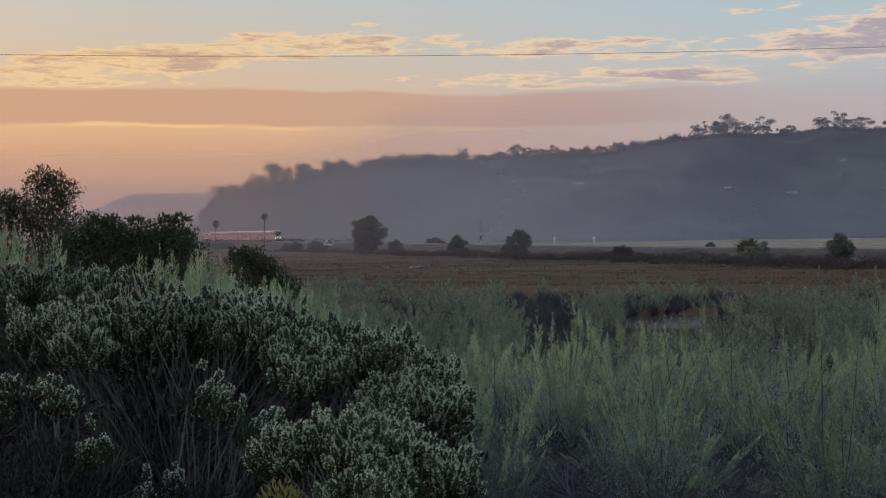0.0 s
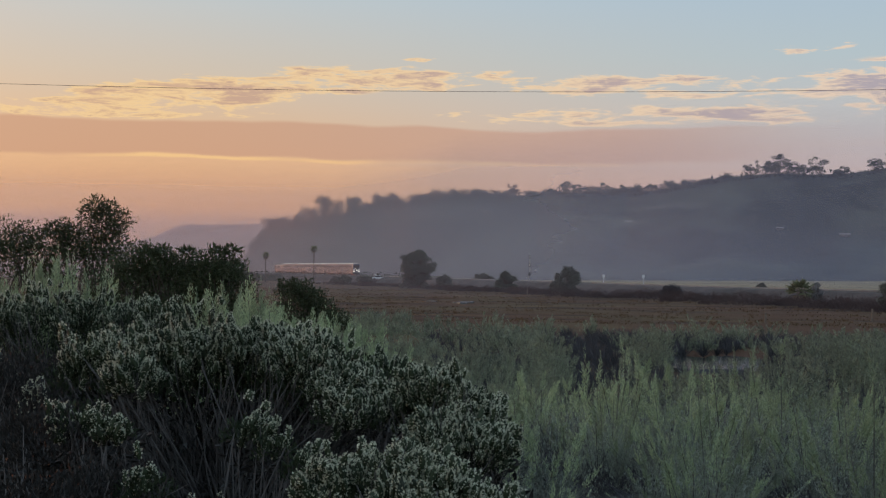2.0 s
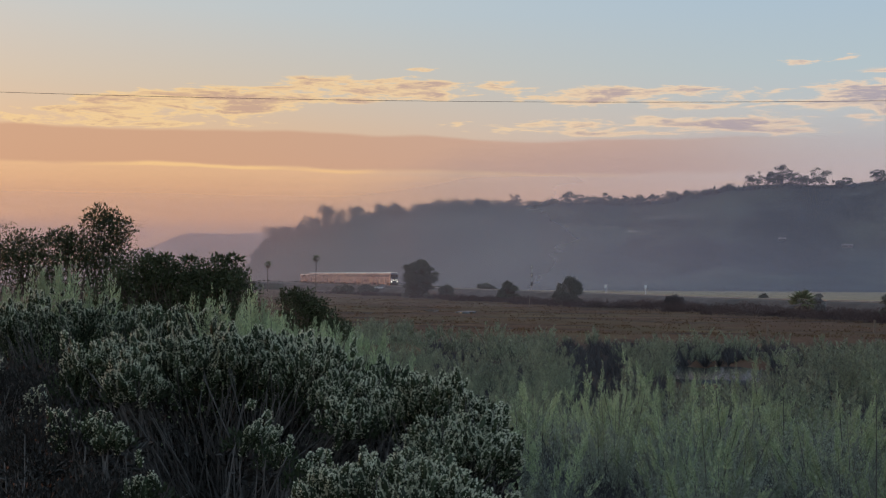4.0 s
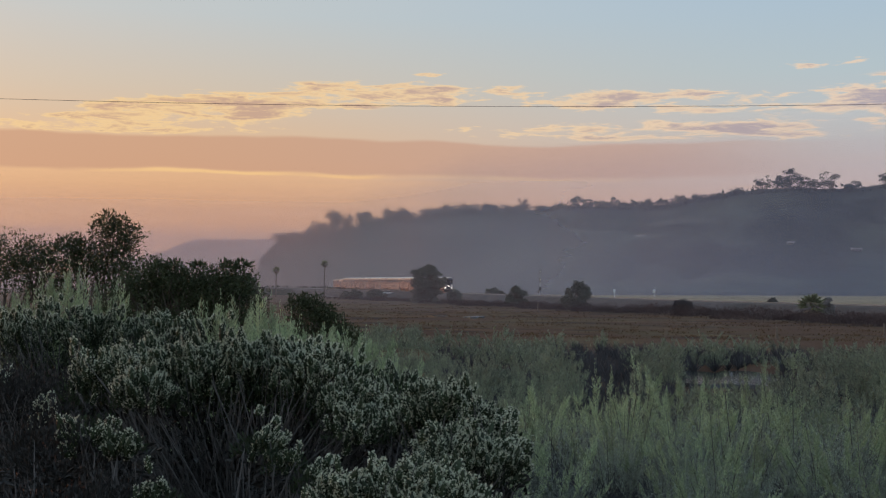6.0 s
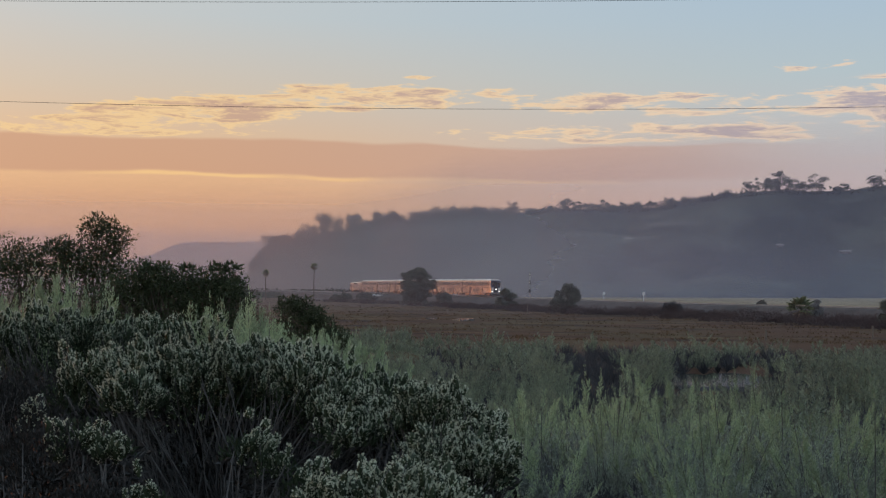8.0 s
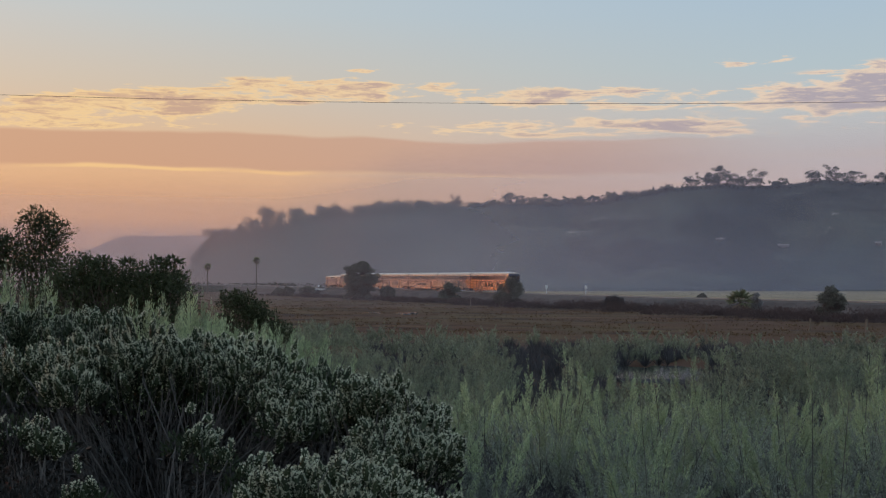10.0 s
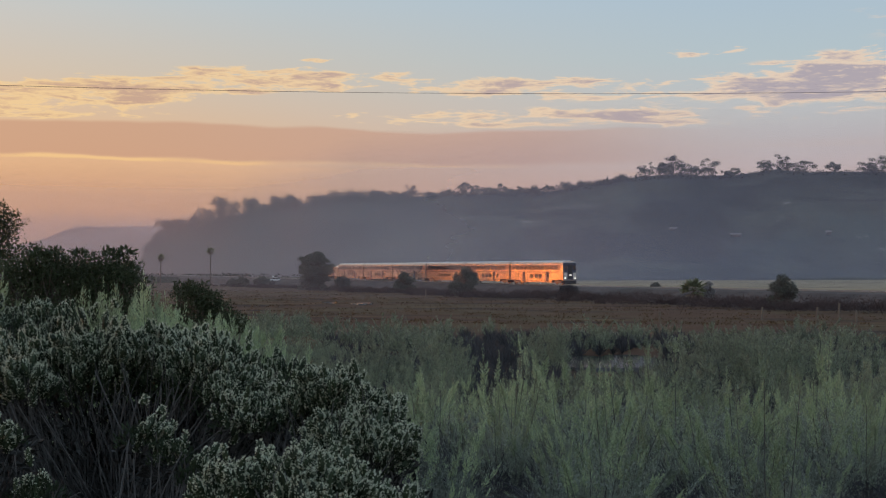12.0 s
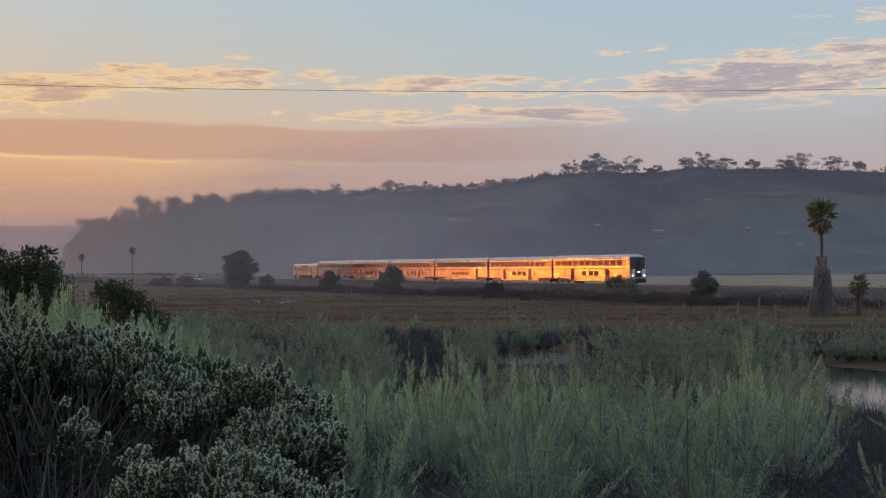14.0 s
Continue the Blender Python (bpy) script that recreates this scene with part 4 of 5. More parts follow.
def plume_field(tips, ways, rng, per=44, size=1.0):
    """Flower-headed shoot ends: a blunt leafy cone and the small pale flecks set all over it."""
    n = len(tips)
    ln = 0.078 * size * rng.uniform(0.6, 1.5, (n, 1))
    girth = 0.023 * size * rng.uniform(0.8, 1.25, (n, 1))
    p = unit(np.cross(ways, sphere_dirs(n, rng)))
    q = np.cross(ways, p)
    rings = []
    for h, w in ((0.0, 0.55), (0.35, 1.0), (0.72, 0.72), (1.0, 0.12)):
        mid = tips - ways * ln * (1 - h)
        rings.append(np.stack([mid + (p * math.cos(j * 1.0472) + q * math.sin(j * 1.0472)) * girth * w * 0.8 * rng.uniform(0.75, 1.25, (n, 1)) for j in range(6)], 1))
    core = np.stack(rings, 1).reshape(-1, 3)
    base = np.arange(n)[:, None, None] * 24
    i, j = np.arange(3)[None, :, None], np.arange(6)[None, None, :]
    cf = np.stack([base + i * 6 + j, base + i * 6 + (j + 1) % 6, base + (i + 1) * 6 + (j + 1) % 6, base + (i + 1) * 6 + j], -1).reshape(-1, 4)
    u = rng.uniform(0, 1, (n, per))
    a = rng.uniform(0, 2 * math.pi, (n, per))
    out = p[:, None] * np.cos(a)[..., None] + q[:, None] * np.sin(a)[..., None]
    at = tips[:, None] - ways[:, None] * ((1 - u) * ln)[..., None] + out * (girth * np.sqrt(1.02 - u ** 2) * 0.75)[..., None]
    way = out * 0.9 + ways[:, None] * 0.8 + rng.normal(0, 0.25, out.shape)
    fv, ff = diamonds(at.reshape(-1, 3), way.reshape(-1, 3), 0.0140 * size, 0.0088 * size, rng, 0.2)
    return (core, cf), (fv, ff)


def coyote_bush(name, lobes, seed, root, tips_each=70, pale=0.85, leaf=BRUSH, label="rounded coyote brush with pale flower heads", open_stems=26):
    """Domed lobes of leafy shoots on bare grey stems. A lobe: centre x, y, z, radius, flatness."""
    rng = np.random.default_rng(seed)
    bush = anchor("coyote_brush", label, "shrub", "coyote brush on the bank", pose(*root))
    rt = np.array(root)
    flowers, green, inner, starts, ends, thin_starts, thin_ends = [], [], [], [], [], [], []
    toward = unit(np.array([-root[0], -root[1], 0.0]))
    for cx, cy, cz, rad, flat in lobes:
        c = np.array([cx, cy, cz])
        shape = np.array([1, 1, flat])
        n = int(2.1 * tips_each * (rad / 0.35) ** 2)

        def bulge(d):
            return (1 + 0.20 * np.sin(d[:, 0] * 7 + seed) * np.sin(d[:, 1] * 6 + cx * 3))[:, None]

        # sprays: each a handful of heads round one taller shoot, with dark gaps between sprays
        d = sphere_dirs(n * 3, rng)
        d = d[d[:, 2] > 0.20][: max(7, int(n * 0.52))]
        # Heads thicken towards the lobe tops; the top-lit crust is put into their placement.
        d = d[rng.uniform(0, 1, len(d)) < pale * np.clip(5.0 * d[:, 2] - 2.2, 0.02, 1)]
        heads = 9
        mid = np.repeat(c + d * rad * bulge(d) * (1 + rng.normal(0, 0.09, (len(d), 1))) * shape, heads, axis=0)
        way = unit(np.repeat(d * 0.75 + np.array([0, 0, 0.8]), heads, axis=0) + rng.normal(0, 0.22, (len(mid), 3)))
        tip = mid + rng.normal(0, 0.036, mid.shape) + np.array([0, 0, 0.03]) * rng.uniform(-1, 1, (len(mid), 1))
        tip[::heads, 2] += 0.055
        flowers.append((tip, way))
        # leafy shoots below the heads
        m = n * 11
        dd = sphere_dirs(m * 2, rng)
        dd = dd[dd[:, 2] > -0.30][:m]
        depth = 0.92 - 0.5 * rng.uniform(0, 1, len(dd)) ** 1.6
        green.append((c + dd * rad * depth[:, None] * shape * bulge(dd), dd * 0.6 + np.array([0, 0, 0.8]) + rng.normal(0, 0.3, dd.shape)))
        # stems rise from the root in a fan, and fork under the canopy
        k = int(open_stems * 1.5 * (rad / 0.4))
        e = c + (sphere_dirs(k, rng) * 0.7 + toward * 0.5) * rad * shape
        b = np.stack([rng.normal(rt[0], 0.16, k), rng.normal(rt[1], 0.12, k), np.full(k, rt[2] - 0.03)], -1) + toward * 0.22
        b[:, :2] += (e[:, :2] - b[:, :2]) * rng.uniform(0, 0.35, (k, 1))
        starts.append(b)
        ends.append(e)
        g = np.repeat(b + (e - b) * rng.uniform(0.35, 0.8, (k, 1)), 3, axis=0)
        thin_starts.append(g)
        thin_ends.append(g + (np.repeat(e - b, 3, axis=0) * rng.uniform(0.15, 0.4, (3 * k, 1)) + rng.normal(0, 0.07, (3 * k, 3))))
        # twigs and old leaves under the canopy, behind the outer stems; near-black for the shade there
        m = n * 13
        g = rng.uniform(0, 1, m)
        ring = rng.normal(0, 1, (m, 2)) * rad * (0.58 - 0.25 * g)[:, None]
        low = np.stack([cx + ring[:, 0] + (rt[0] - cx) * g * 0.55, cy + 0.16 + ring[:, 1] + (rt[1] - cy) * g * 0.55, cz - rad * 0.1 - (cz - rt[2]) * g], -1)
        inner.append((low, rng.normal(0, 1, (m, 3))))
    t, w = np.concatenate([a for a, b in flowers]), np.concatenate([b for a, b in flowers])
    if len(t):
        shoots, flecks = plume_field(t - rt, w, rng)
        piece("blossom", mesh_of("flower_heads", *flecks, PALE), bush, "pale cream-green flower heads")
    p, q = np.concatenate([a for a, b in green]), np.concatenate([b for a, b in green])
    leafage = diamonds(p - rt, q, 0.032, 0.014, rng)
    piece("foliage", mesh_of("foliage", *(joined(leafage, shoots) if len(t) else leafage), leaf), bush, "dark green foliage")
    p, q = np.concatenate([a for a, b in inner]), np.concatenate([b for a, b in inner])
    piece("twig_shade_fill", mesh_of("twigs", *diamonds(p - rt, q, 0.075, 0.022, rng), TWIG), bush, "twigs and old leaves, coloured near-black for deep shade")
    thick = tubes(np.concatenate(starts) - rt, np.concatenate(ends) - rt, 0.0075, 0.0035, 4, 0.06, rng)
    fine = tubes(np.concatenate(thin_starts) - rt, np.concatenate(thin_ends) - rt, 0.0034, 0.0016, 3, 0.08, rng, 2)
    piece("stemwork", mesh_of("stems", *joined(thick, fine), STEM), bush, "bare grey stems")
    return bush


def lobe(az, r, el, rad, flat=0.8):
    """A lobe whose top shows at the elevation el from the path."""
    x, y = polar(az, r)
    top = EYE[2] + r * math.tan(radians(el))
    return x, y, top - rad * flat, rad, flat


coyote_bush("main", [lobe(17.2, 8.6, -3.2, 0.34), lobe(15.0, 8.4, -2.75, 0.36), lobe(12.6, 8.2, -2.55, 0.42), lobe(10.2, 8.2, -2.75, 0.40), lobe(8.2, 8.0, -3.15, 0.36), lobe(6.7, 7.8, -4.2, 0.28),
                     lobe(15.8, 7.8, -3.9, 0.20), lobe(6.4, 7.3, -5.4, 0.20)], 1, base_at(11.5, 8.2), 62)
coyote_bush("right", [lobe(4.6, 7.5, -5.2, 0.20), lobe(2.6, 7.4, -4.5, 0.26), lobe(1.0, 7.3, -5.3, 0.24), lobe(1.9, 6.9, -6.6, 0.26), lobe(0.6, 6.9, -6.9, 0.22)], 2, base_at(2.2, 7.2), 74, 0.95)
coyote_bush("front", [lobe(6.6, 6.0, -8.7, 0.22), lobe(4.6, 6.0, -8.1, 0.26), lobe(2.6, 5.9, -8.5, 0.26), lobe(0.6, 5.9, -9.6, 0.22), lobe(3.2, 5.4, -10.4, 0.24)], 3, base_at(3.6, 5.9), 78, 0.95)
coyote_bush("tuft", [lobe(10.8, 7.0, -6.3, 0.15), lobe(9.6, 6.9, -7.2, 0.13), lobe(8.4, 6.8, -8.0, 0.14)], 4, base_at(10.4, 6.9), 60, 0.45, open_stems=12)
coyote_bush("tuft", [lobe(17.8, 7.2, -5.6, 0.17), lobe(16.6, 7.0, -6.3, 0.13), lobe(15.2, 6.6, -8.6, 0.15)], 5, base_at(17.0, 7.0), 60, 0.35, open_stems=9)
coyote_bush("back", [lobe(19.5, 12.5, -1.15, 0.6), lobe(17.2, 12.4, -1.2, 0.55), lobe(15.0, 12.0, -1.35, 0.5), lobe(13.2, 11.6, -1.8, 0.45), lobe(21.8, 12.5, -1.2, 0.6)], 6, base_at(17.0, 12.3), 40, 0.35, BRUSH,
            label="large dark coyote brush with scattered flower heads")
coyote_bush("green", [lobe(5.8, 9.6, -3.6, 0.26), lobe(4.3, 9.5, -3.9, 0.28), lobe(3.0, 9.4, -4.7, 0.22)], 7, base_at(4.6, 9.5), 60, 0.06, label="leafy green coyote brush without flowers")
# Foliage takes the twig tone too: shade at the left edge put into colour.
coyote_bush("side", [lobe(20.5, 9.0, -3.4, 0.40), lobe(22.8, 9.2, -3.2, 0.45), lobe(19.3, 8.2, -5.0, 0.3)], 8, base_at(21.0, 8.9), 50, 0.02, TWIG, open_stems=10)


# Added brush in the dark corner; its near-black foliage stands for shade.
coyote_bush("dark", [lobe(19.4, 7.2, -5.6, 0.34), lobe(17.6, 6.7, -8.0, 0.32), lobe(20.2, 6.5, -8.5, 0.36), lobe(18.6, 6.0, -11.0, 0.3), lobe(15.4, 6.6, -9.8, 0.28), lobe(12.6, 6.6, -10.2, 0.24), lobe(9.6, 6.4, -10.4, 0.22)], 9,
            base_at(17.5, 6.7), 50, 0.03, TWIG, label="coyote brush low on the bank, coloured near-black for shade", open_stems=10)
coyote_bush("yellow", [lobe(7.35, 5.5, -10.7, 0.10), lobe(6.9, 5.45, -11.1, 0.08)], 10, base_at(7.2, 5.5), 50, 0.0, YELLOW, "small yellow-green tuft at the foot of the brush", 8)


def blob_dirs(n, rng, low=-0.3):
    d = sphere_dirs(n * 2, rng)
    return d[d[:, 2] > low][:n]


def leafy_bush(name, label, category, root, clumps, seed, leaf_len, leaf_w, leaf_mat, count=900, group="", trunk=0.03, gappy=0.0, limbs=14, bark=BARK, thin=0.5):
    """Trunk and limbs carrying separate clumps of leaves. A clump: offset x, y, height, radius, flatness."""
    rng = np.random.default_rng(seed)
    ob = anchor(name, label, category, group, pose(*root))
    pts, ways, s, e, r0 = [], [], [], [], []
    zlow = min(c[2] - c[3] for c in clumps)
    fork = np.array([0, 0, max(0.1, zlow * 0.5)])
    for cx, cy, cz, rad, flat in clumps:
        c = np.array([cx, cy, cz])
        n = int(count * (rad / max(q[3] for q in clumps)) ** 2)
        d = blob_dirs(n, rng, -0.65)
        lump = 1 + 0.25 * np.sin(d[:, 0] * 5 + cz * 3 + seed) * np.sin(d[:, 2] * 6 + cx * 2) + rng.normal(0, 0.10, len(d))
        depth = (1 - 0.55 * rng.uniform(0, 1, len(d)) ** 1.5) * lump
        keep = np.sin(d[:, 0] * 9 + cx) + np.sin(d[:, 1] * 8 + seed) + np.sin(d[:, 2] * 10) > -3 + gappy * 3
        d, depth = d[keep], depth[keep]
        pts.append(c + d * (rad * depth)[:, None] * np.array([1, 1, flat]))
        ways.append(d + np.array([0, 0, 0.25]) + rng.normal(0, 0.9, d.shape))
        k = max(3, int(limbs * rad / max(q[3] for q in clumps)))
        s.append(np.repeat(fork[None], k, axis=0) + rng.normal(0, trunk, (k, 3)))
        e.append(c + sphere_dirs(k, rng) * rad * 0.6 * np.array([1, 1, flat]))
        r0.append(np.full(k, trunk * thin))
    piece("crown", mesh_of("crown", *diamonds(np.concatenate(pts), np.concatenate(ways), leaf_len, leaf_w, rng), leaf_mat), ob)
    tv = tubes(np.array([[0, 0, -0.1]]), fork[None] + 0.02, trunk * 1.3, trunk, 8, 0.03, rng)
    lv = tubes(np.concatenate(s), np.concatenate(e), np.concatenate(r0), trunk * 0.14, 5, 0.06, rng)
    piece("trunk", mesh_of("trunk", *joined(tv, lv), bark, True), ob)
    return ob


def clumps_by_view(root, rows):
    """Clumps given as bearing, elevation, distance, radius, flatness; returned round the root."""
    out = []
    for az, el, r, rad, flat in rows:
        x, y = polar(az, r)
        out.append((x - root[0], y - root[1], EYE[2] + r * math.tan(radians(el)) - root[2], rad, flat))
    return out


# dark evergreen bush and small open tree on the bank
root = base_at(13.4, 15.0)
leafy_bush("evergreen_bush", "dense dark evergreen bush with twiggy top", "bush", root, clumps_by_view(root, [
    (15.8, -0.1, 15.0, 0.26, 0.9), (14.9, 0.1, 15.0, 0.28, 0.9), (14.0, -0.2, 15.0, 0.34, 0.85), (13.0, -0.1, 14.8, 0.30, 0.9), (12.2, -0.3, 14.8, 0.34, 1.0), (11.5, -0.9, 14.7, 0.30, 1.1),
    (14.5, -1.5, 14.8, 0.5, 1.0), (12.6, -1.8, 14.7, 0.5, 1.0), (16.4, -1.2, 15.2, 0.4, 1.0)]
    + [(11.1 + 0.34 * i, (-0.25 if i > 2 else -0.8) + 0.5 * math.sin(i * 0.6 + 0.6) + 0.75 * abs(math.sin(i * 2.3)) ** 2, 14.9 + 0.2 * math.sin(i), 0.11 + 0.05 * math.sin(i * 1.7), 1.1) for i in range(17)]), 11, 0.038, 0.019, DARKLEAF, 3400, trunk=0.05, gappy=0.2)
for az, el in ((11.55, 1.15), (12.25, 1.1), (14.6, 1.12), (15.3, 1.05), (13.5, 1.05)):
    root2 = base_at(az, 14.8)
    z = EYE[2] + 14.8 * math.tan(radians(el)) - root2[2]
    leafy_bush("evergreen_shoot", "tall leafy shoot above the evergreen bush", "shoot", root2, [(0, 0, z - 0.05, 0.07, 0.7), (0.02, 0, z - 0.28, 0.08, 1.0)], int(az * 10), 0.075, 0.03, DARKLEAF, 70, "shoots", 0.012, limbs=5)
root = base_at(17.6, 17.0)
leafy_bush("sumac_tree", "small open-crowned sumac tree against the sky", "tree", root, clumps_by_view(root, [
    (17.45, 2.75, 17.0, 0.20, 0.75), (16.95, 2.45, 17.0, 0.22, 0.8), (16.5, 2.15, 17.0, 0.19, 0.75), (17.75, 2.35, 17.0, 0.15, 0.9), (17.15, 1.9, 17.0, 0.24, 0.8), (16.7, 1.55, 17.0, 0.2, 0.8), (18.5, 1.6, 17.0, 0.20, 0.7),
    (19.0, 1.75, 17.0, 0.2, 0.7), (18.2, 1.0, 17.0, 0.30, 0.8), (17.3, 0.9, 17.0, 0.30, 0.8), (19.3, 1.2, 17.0, 0.3, 0.8), (16.6, 0.5, 16.8, 0.26, 0.9),
    (18.6, 0.2, 17.0, 0.4, 0.9)]), 12, 0.046, 0.019, DARKLEAF, 1500, trunk=0.035, gappy=0.34, limbs=4)
root = base_at(21.0, 17.2)
leafy_bush("sumac_tree", "low spreading sumac tree beside the other", "tree", root, clumps_by_view(root, [
    (20.4, 1.2, 17.2, 0.3, 0.9), (21.4, 1.0, 17.2, 0.4, 0.9), (20.8, 0.3, 17.2, 0.45, 0.9), (22.3, 0.6, 17.2, 0.4, 0.9), (19.9, -0.2, 17.1, 0.4, 0.9)]), 14, 0.046, 0.019, DARKLEAF, 1400, trunk=0.04, gappy=0.3, limbs=7)
root = base_at(8.6, 17.0)
leafy_bush("evergreen_bush", "small dark evergreen bush among the sage", "bush", root, clumps_by_view(root, [
    (9.1, -0.75, 17.0, 0.16, 0.9), (8.5, -0.8, 17.0, 0.17, 0.9), (8.0, -1.2, 17.0, 0.18, 0.9), (7.5, -1.7, 16.8, 0.18, 0.9), (8.6, -1.7, 16.9, 0.3, 0.9), (6.9, -2.3, 16.6, 0.2, 0.9)]), 13, 0.042, 0.021, DARKLEAF, 1700, trunk=0.03)
# taller sage between the dark bushes and the flowering brush
rng = np.random.default_rng(55)
for i in range(108):
    az = 5.5 + 15.5 * rng.uniform()
    r = rng.uniform(10.0, 14.2) + 3.6 * float(smooth01(az, 12, 15.5))
    x, y = polar(az, r)
    el = float(np.interp(az, (5.5, 8, 11, 13, 16, 19), (-1.9, -1.1, -0.45, -0.35, 0.1, 0.6))) - rng.uniform(0, 1.5)
    high = EYE[2] + r * math.tan(radians(el)) - float(ground_z(x, y))
    sage(x, y, high / 1.75, rng.uniform(0, 360), int(rng.integers(6)), 1.2, SAGE_BANK)


# ---- trees, palms and small things across the marsh ----
def round_tree(az, r, top_el, width_deg, seed, label, name="marsh_tree", flat=0.75, count=700, leaf=0.34, mat=MARSHLEAF, base=None, trunk=0.22, low=0.35, category="tree"):
    """A broad tree or bush whose crown is built of clumps."""
    rng = np.random.default_rng(seed)
    root = base_at(az, r)
    if base is not None:
        root = (root[0], root[1], base)
    top = EYE[2] + r * math.tan(radians(top_el)) - root[2]
    half = r * math.tan(radians(width_deg / 2))
    cl = []
    for i in range(20):
        t = 2 * math.pi * i / 20 * 3 + rng.uniform(-0.3, 0.3)
        q = rng.uniform(0.42, 0.85) if i else 0
        z = low + (1 - low) * rng.uniform(0.08, 0.86) * (1 - 0.45 * q ** 2)
        cl.append((math.cos(t) * q * half, math.sin(t) * q * half, top * z, half * rng.uniform(0.22, 0.32), flat))
    cl.append((0, 0, top - half * 0.34 * flat, half * 0.36, flat))
    if category == "bush":
        for i in range(7):
            t, q = 2 * math.pi * i / 7, rng.uniform(0.35, 0.75)
            cl.append((math.cos(t) * q * half, math.sin(t) * q * half, min(half * 0.3, top * 0.25), half * rng.uniform(0.26, 0.36), flat))
    return leafy_bush(name, label, category, root, cl, seed, leaf, leaf * 0.55, mat, count, "trees and bushes of the marsh", trunk, thin=0.22)


def layered_tree(az, r, top_el, width_deg, seed, label):
    """A broad tree with a flat, layered crown wider above than below."""
    rng = np.random.default_rng(seed)
    root = base_at(az, r)
    top = EYE[2] + r * math.tan(radians(top_el)) - root[2]
    half = r * math.tan(radians(width_deg / 2))
    cl = []
    for level, reach, count in ((0.93, 0.34, 6), (0.80, 0.62, 10), (0.64, 0.88, 12), (0.48, 0.95, 12), (0.34, 0.66, 9), (0.20, 0.50, 9), (0.05, 0.68, 9)):
        for i in range(count):
            t, q = 2 * math.pi * (i + rng.uniform(-0.3, 0.3)) / count, reach * rng.uniform(0.45, 1.0)
            cl.append((math.cos(t) * q * half, math.sin(t) * q * half, top * (level + rng.uniform(-0.05, 0.05)), half * rng.uniform(0.15, 0.25) * (1.2 if level < 0.5 else 1.0), 0.6))
    return leafy_bush("marsh_tree", label, "tree", root, cl, seed, 0.42, 0.2, MARSHLEAF, 480, "trees and bushes of the marsh", 0.3, gappy=0.1, limbs=6, thin=0.22)


layered_tree(3.40, 365, 0.97, 1.80, 61, "broad flat-crowned tree standing in the marsh")
round_tree(-3.40, 252, 0.40, 1.46, 62, "twiggy grey-green bush beside the railway", "marsh_bush", 0.9, 700, 0.30, MARSHLEAF, trunk=0.1, low=0.15, category="bush")
round_tree(-0.66, 310, 0.14, 1.05, 63, "round dark bush beside the railway", "marsh_bush", 0.9, 500, 0.34, MARSHLEAF, trunk=0.1, low=0.15, category="bush")
round_tree(0.36, 455, 0.06, 0.95, 64, "low spreading bush beyond the railway", "marsh_bush", 0.6, 400, 0.4, MARSHLEAF, trunk=0.1, low=0.2, category="bush")
round_tree(2.1, 372, -0.02, 0.75, 65, "thin pale shrub beside the tree", "marsh_bush", 1.0, 160, 0.4, MARSHLEAF, trunk=0.08, low=0.2, category="bush")
round_tree(-17.25, 170, 0.10, 1.25, 66, "loose green bush by the railway embankment", "marsh_bush", 1.0, 420, 0.24, MARSHLEAF, trunk=0.08, low=0.12, category="bush")
round_tree(-11.87, 240, -0.26, 0.45, 67, "small dark bush on the embankment", "marsh_bush", 0.8, 160, 0.25, MARSHLEAF, trunk=0.05, low=0.2, category="bush", base=1.6)
round_tree(6.6, 460, -0.10, 0.7, 68, "dark bush near the curve of the line", "marsh_bush", 0.9, 300, 0.45, MARSHLEAF, trunk=0.1, low=0.2, category="bush")
round_tree(5.7, 470, -0.06, 0.8, 69, "dark bush near the curve of the line", "marsh_bush", 0.8, 300, 0.45, MARSHLEAF, trunk=0.1, low=0.2, category="bush")
round_tree(7.0, 470, -0.16, 0.5, 70, "dark bush near the curve of the line", "marsh_bush", 0.8, 300, 0.45, MARSHLEAF, trunk=0.1, low=0.2, category="bush")
round_tree(-14.15, 190, -0.22, 0.75, 72, "silver-green bush beside the low palm", "marsh_bush", 0.9, 260, 0.22, IVY, trunk=0.06, low=0.15, category="bush")
round_tree(-8.0, 235, -0.35, 1.0, 71, "grey leafless bush by the embankment", "marsh_bush", 0.9, 260, 0.22, SAGE_DRY, trunk=0.06, low=0.15, category="bush")


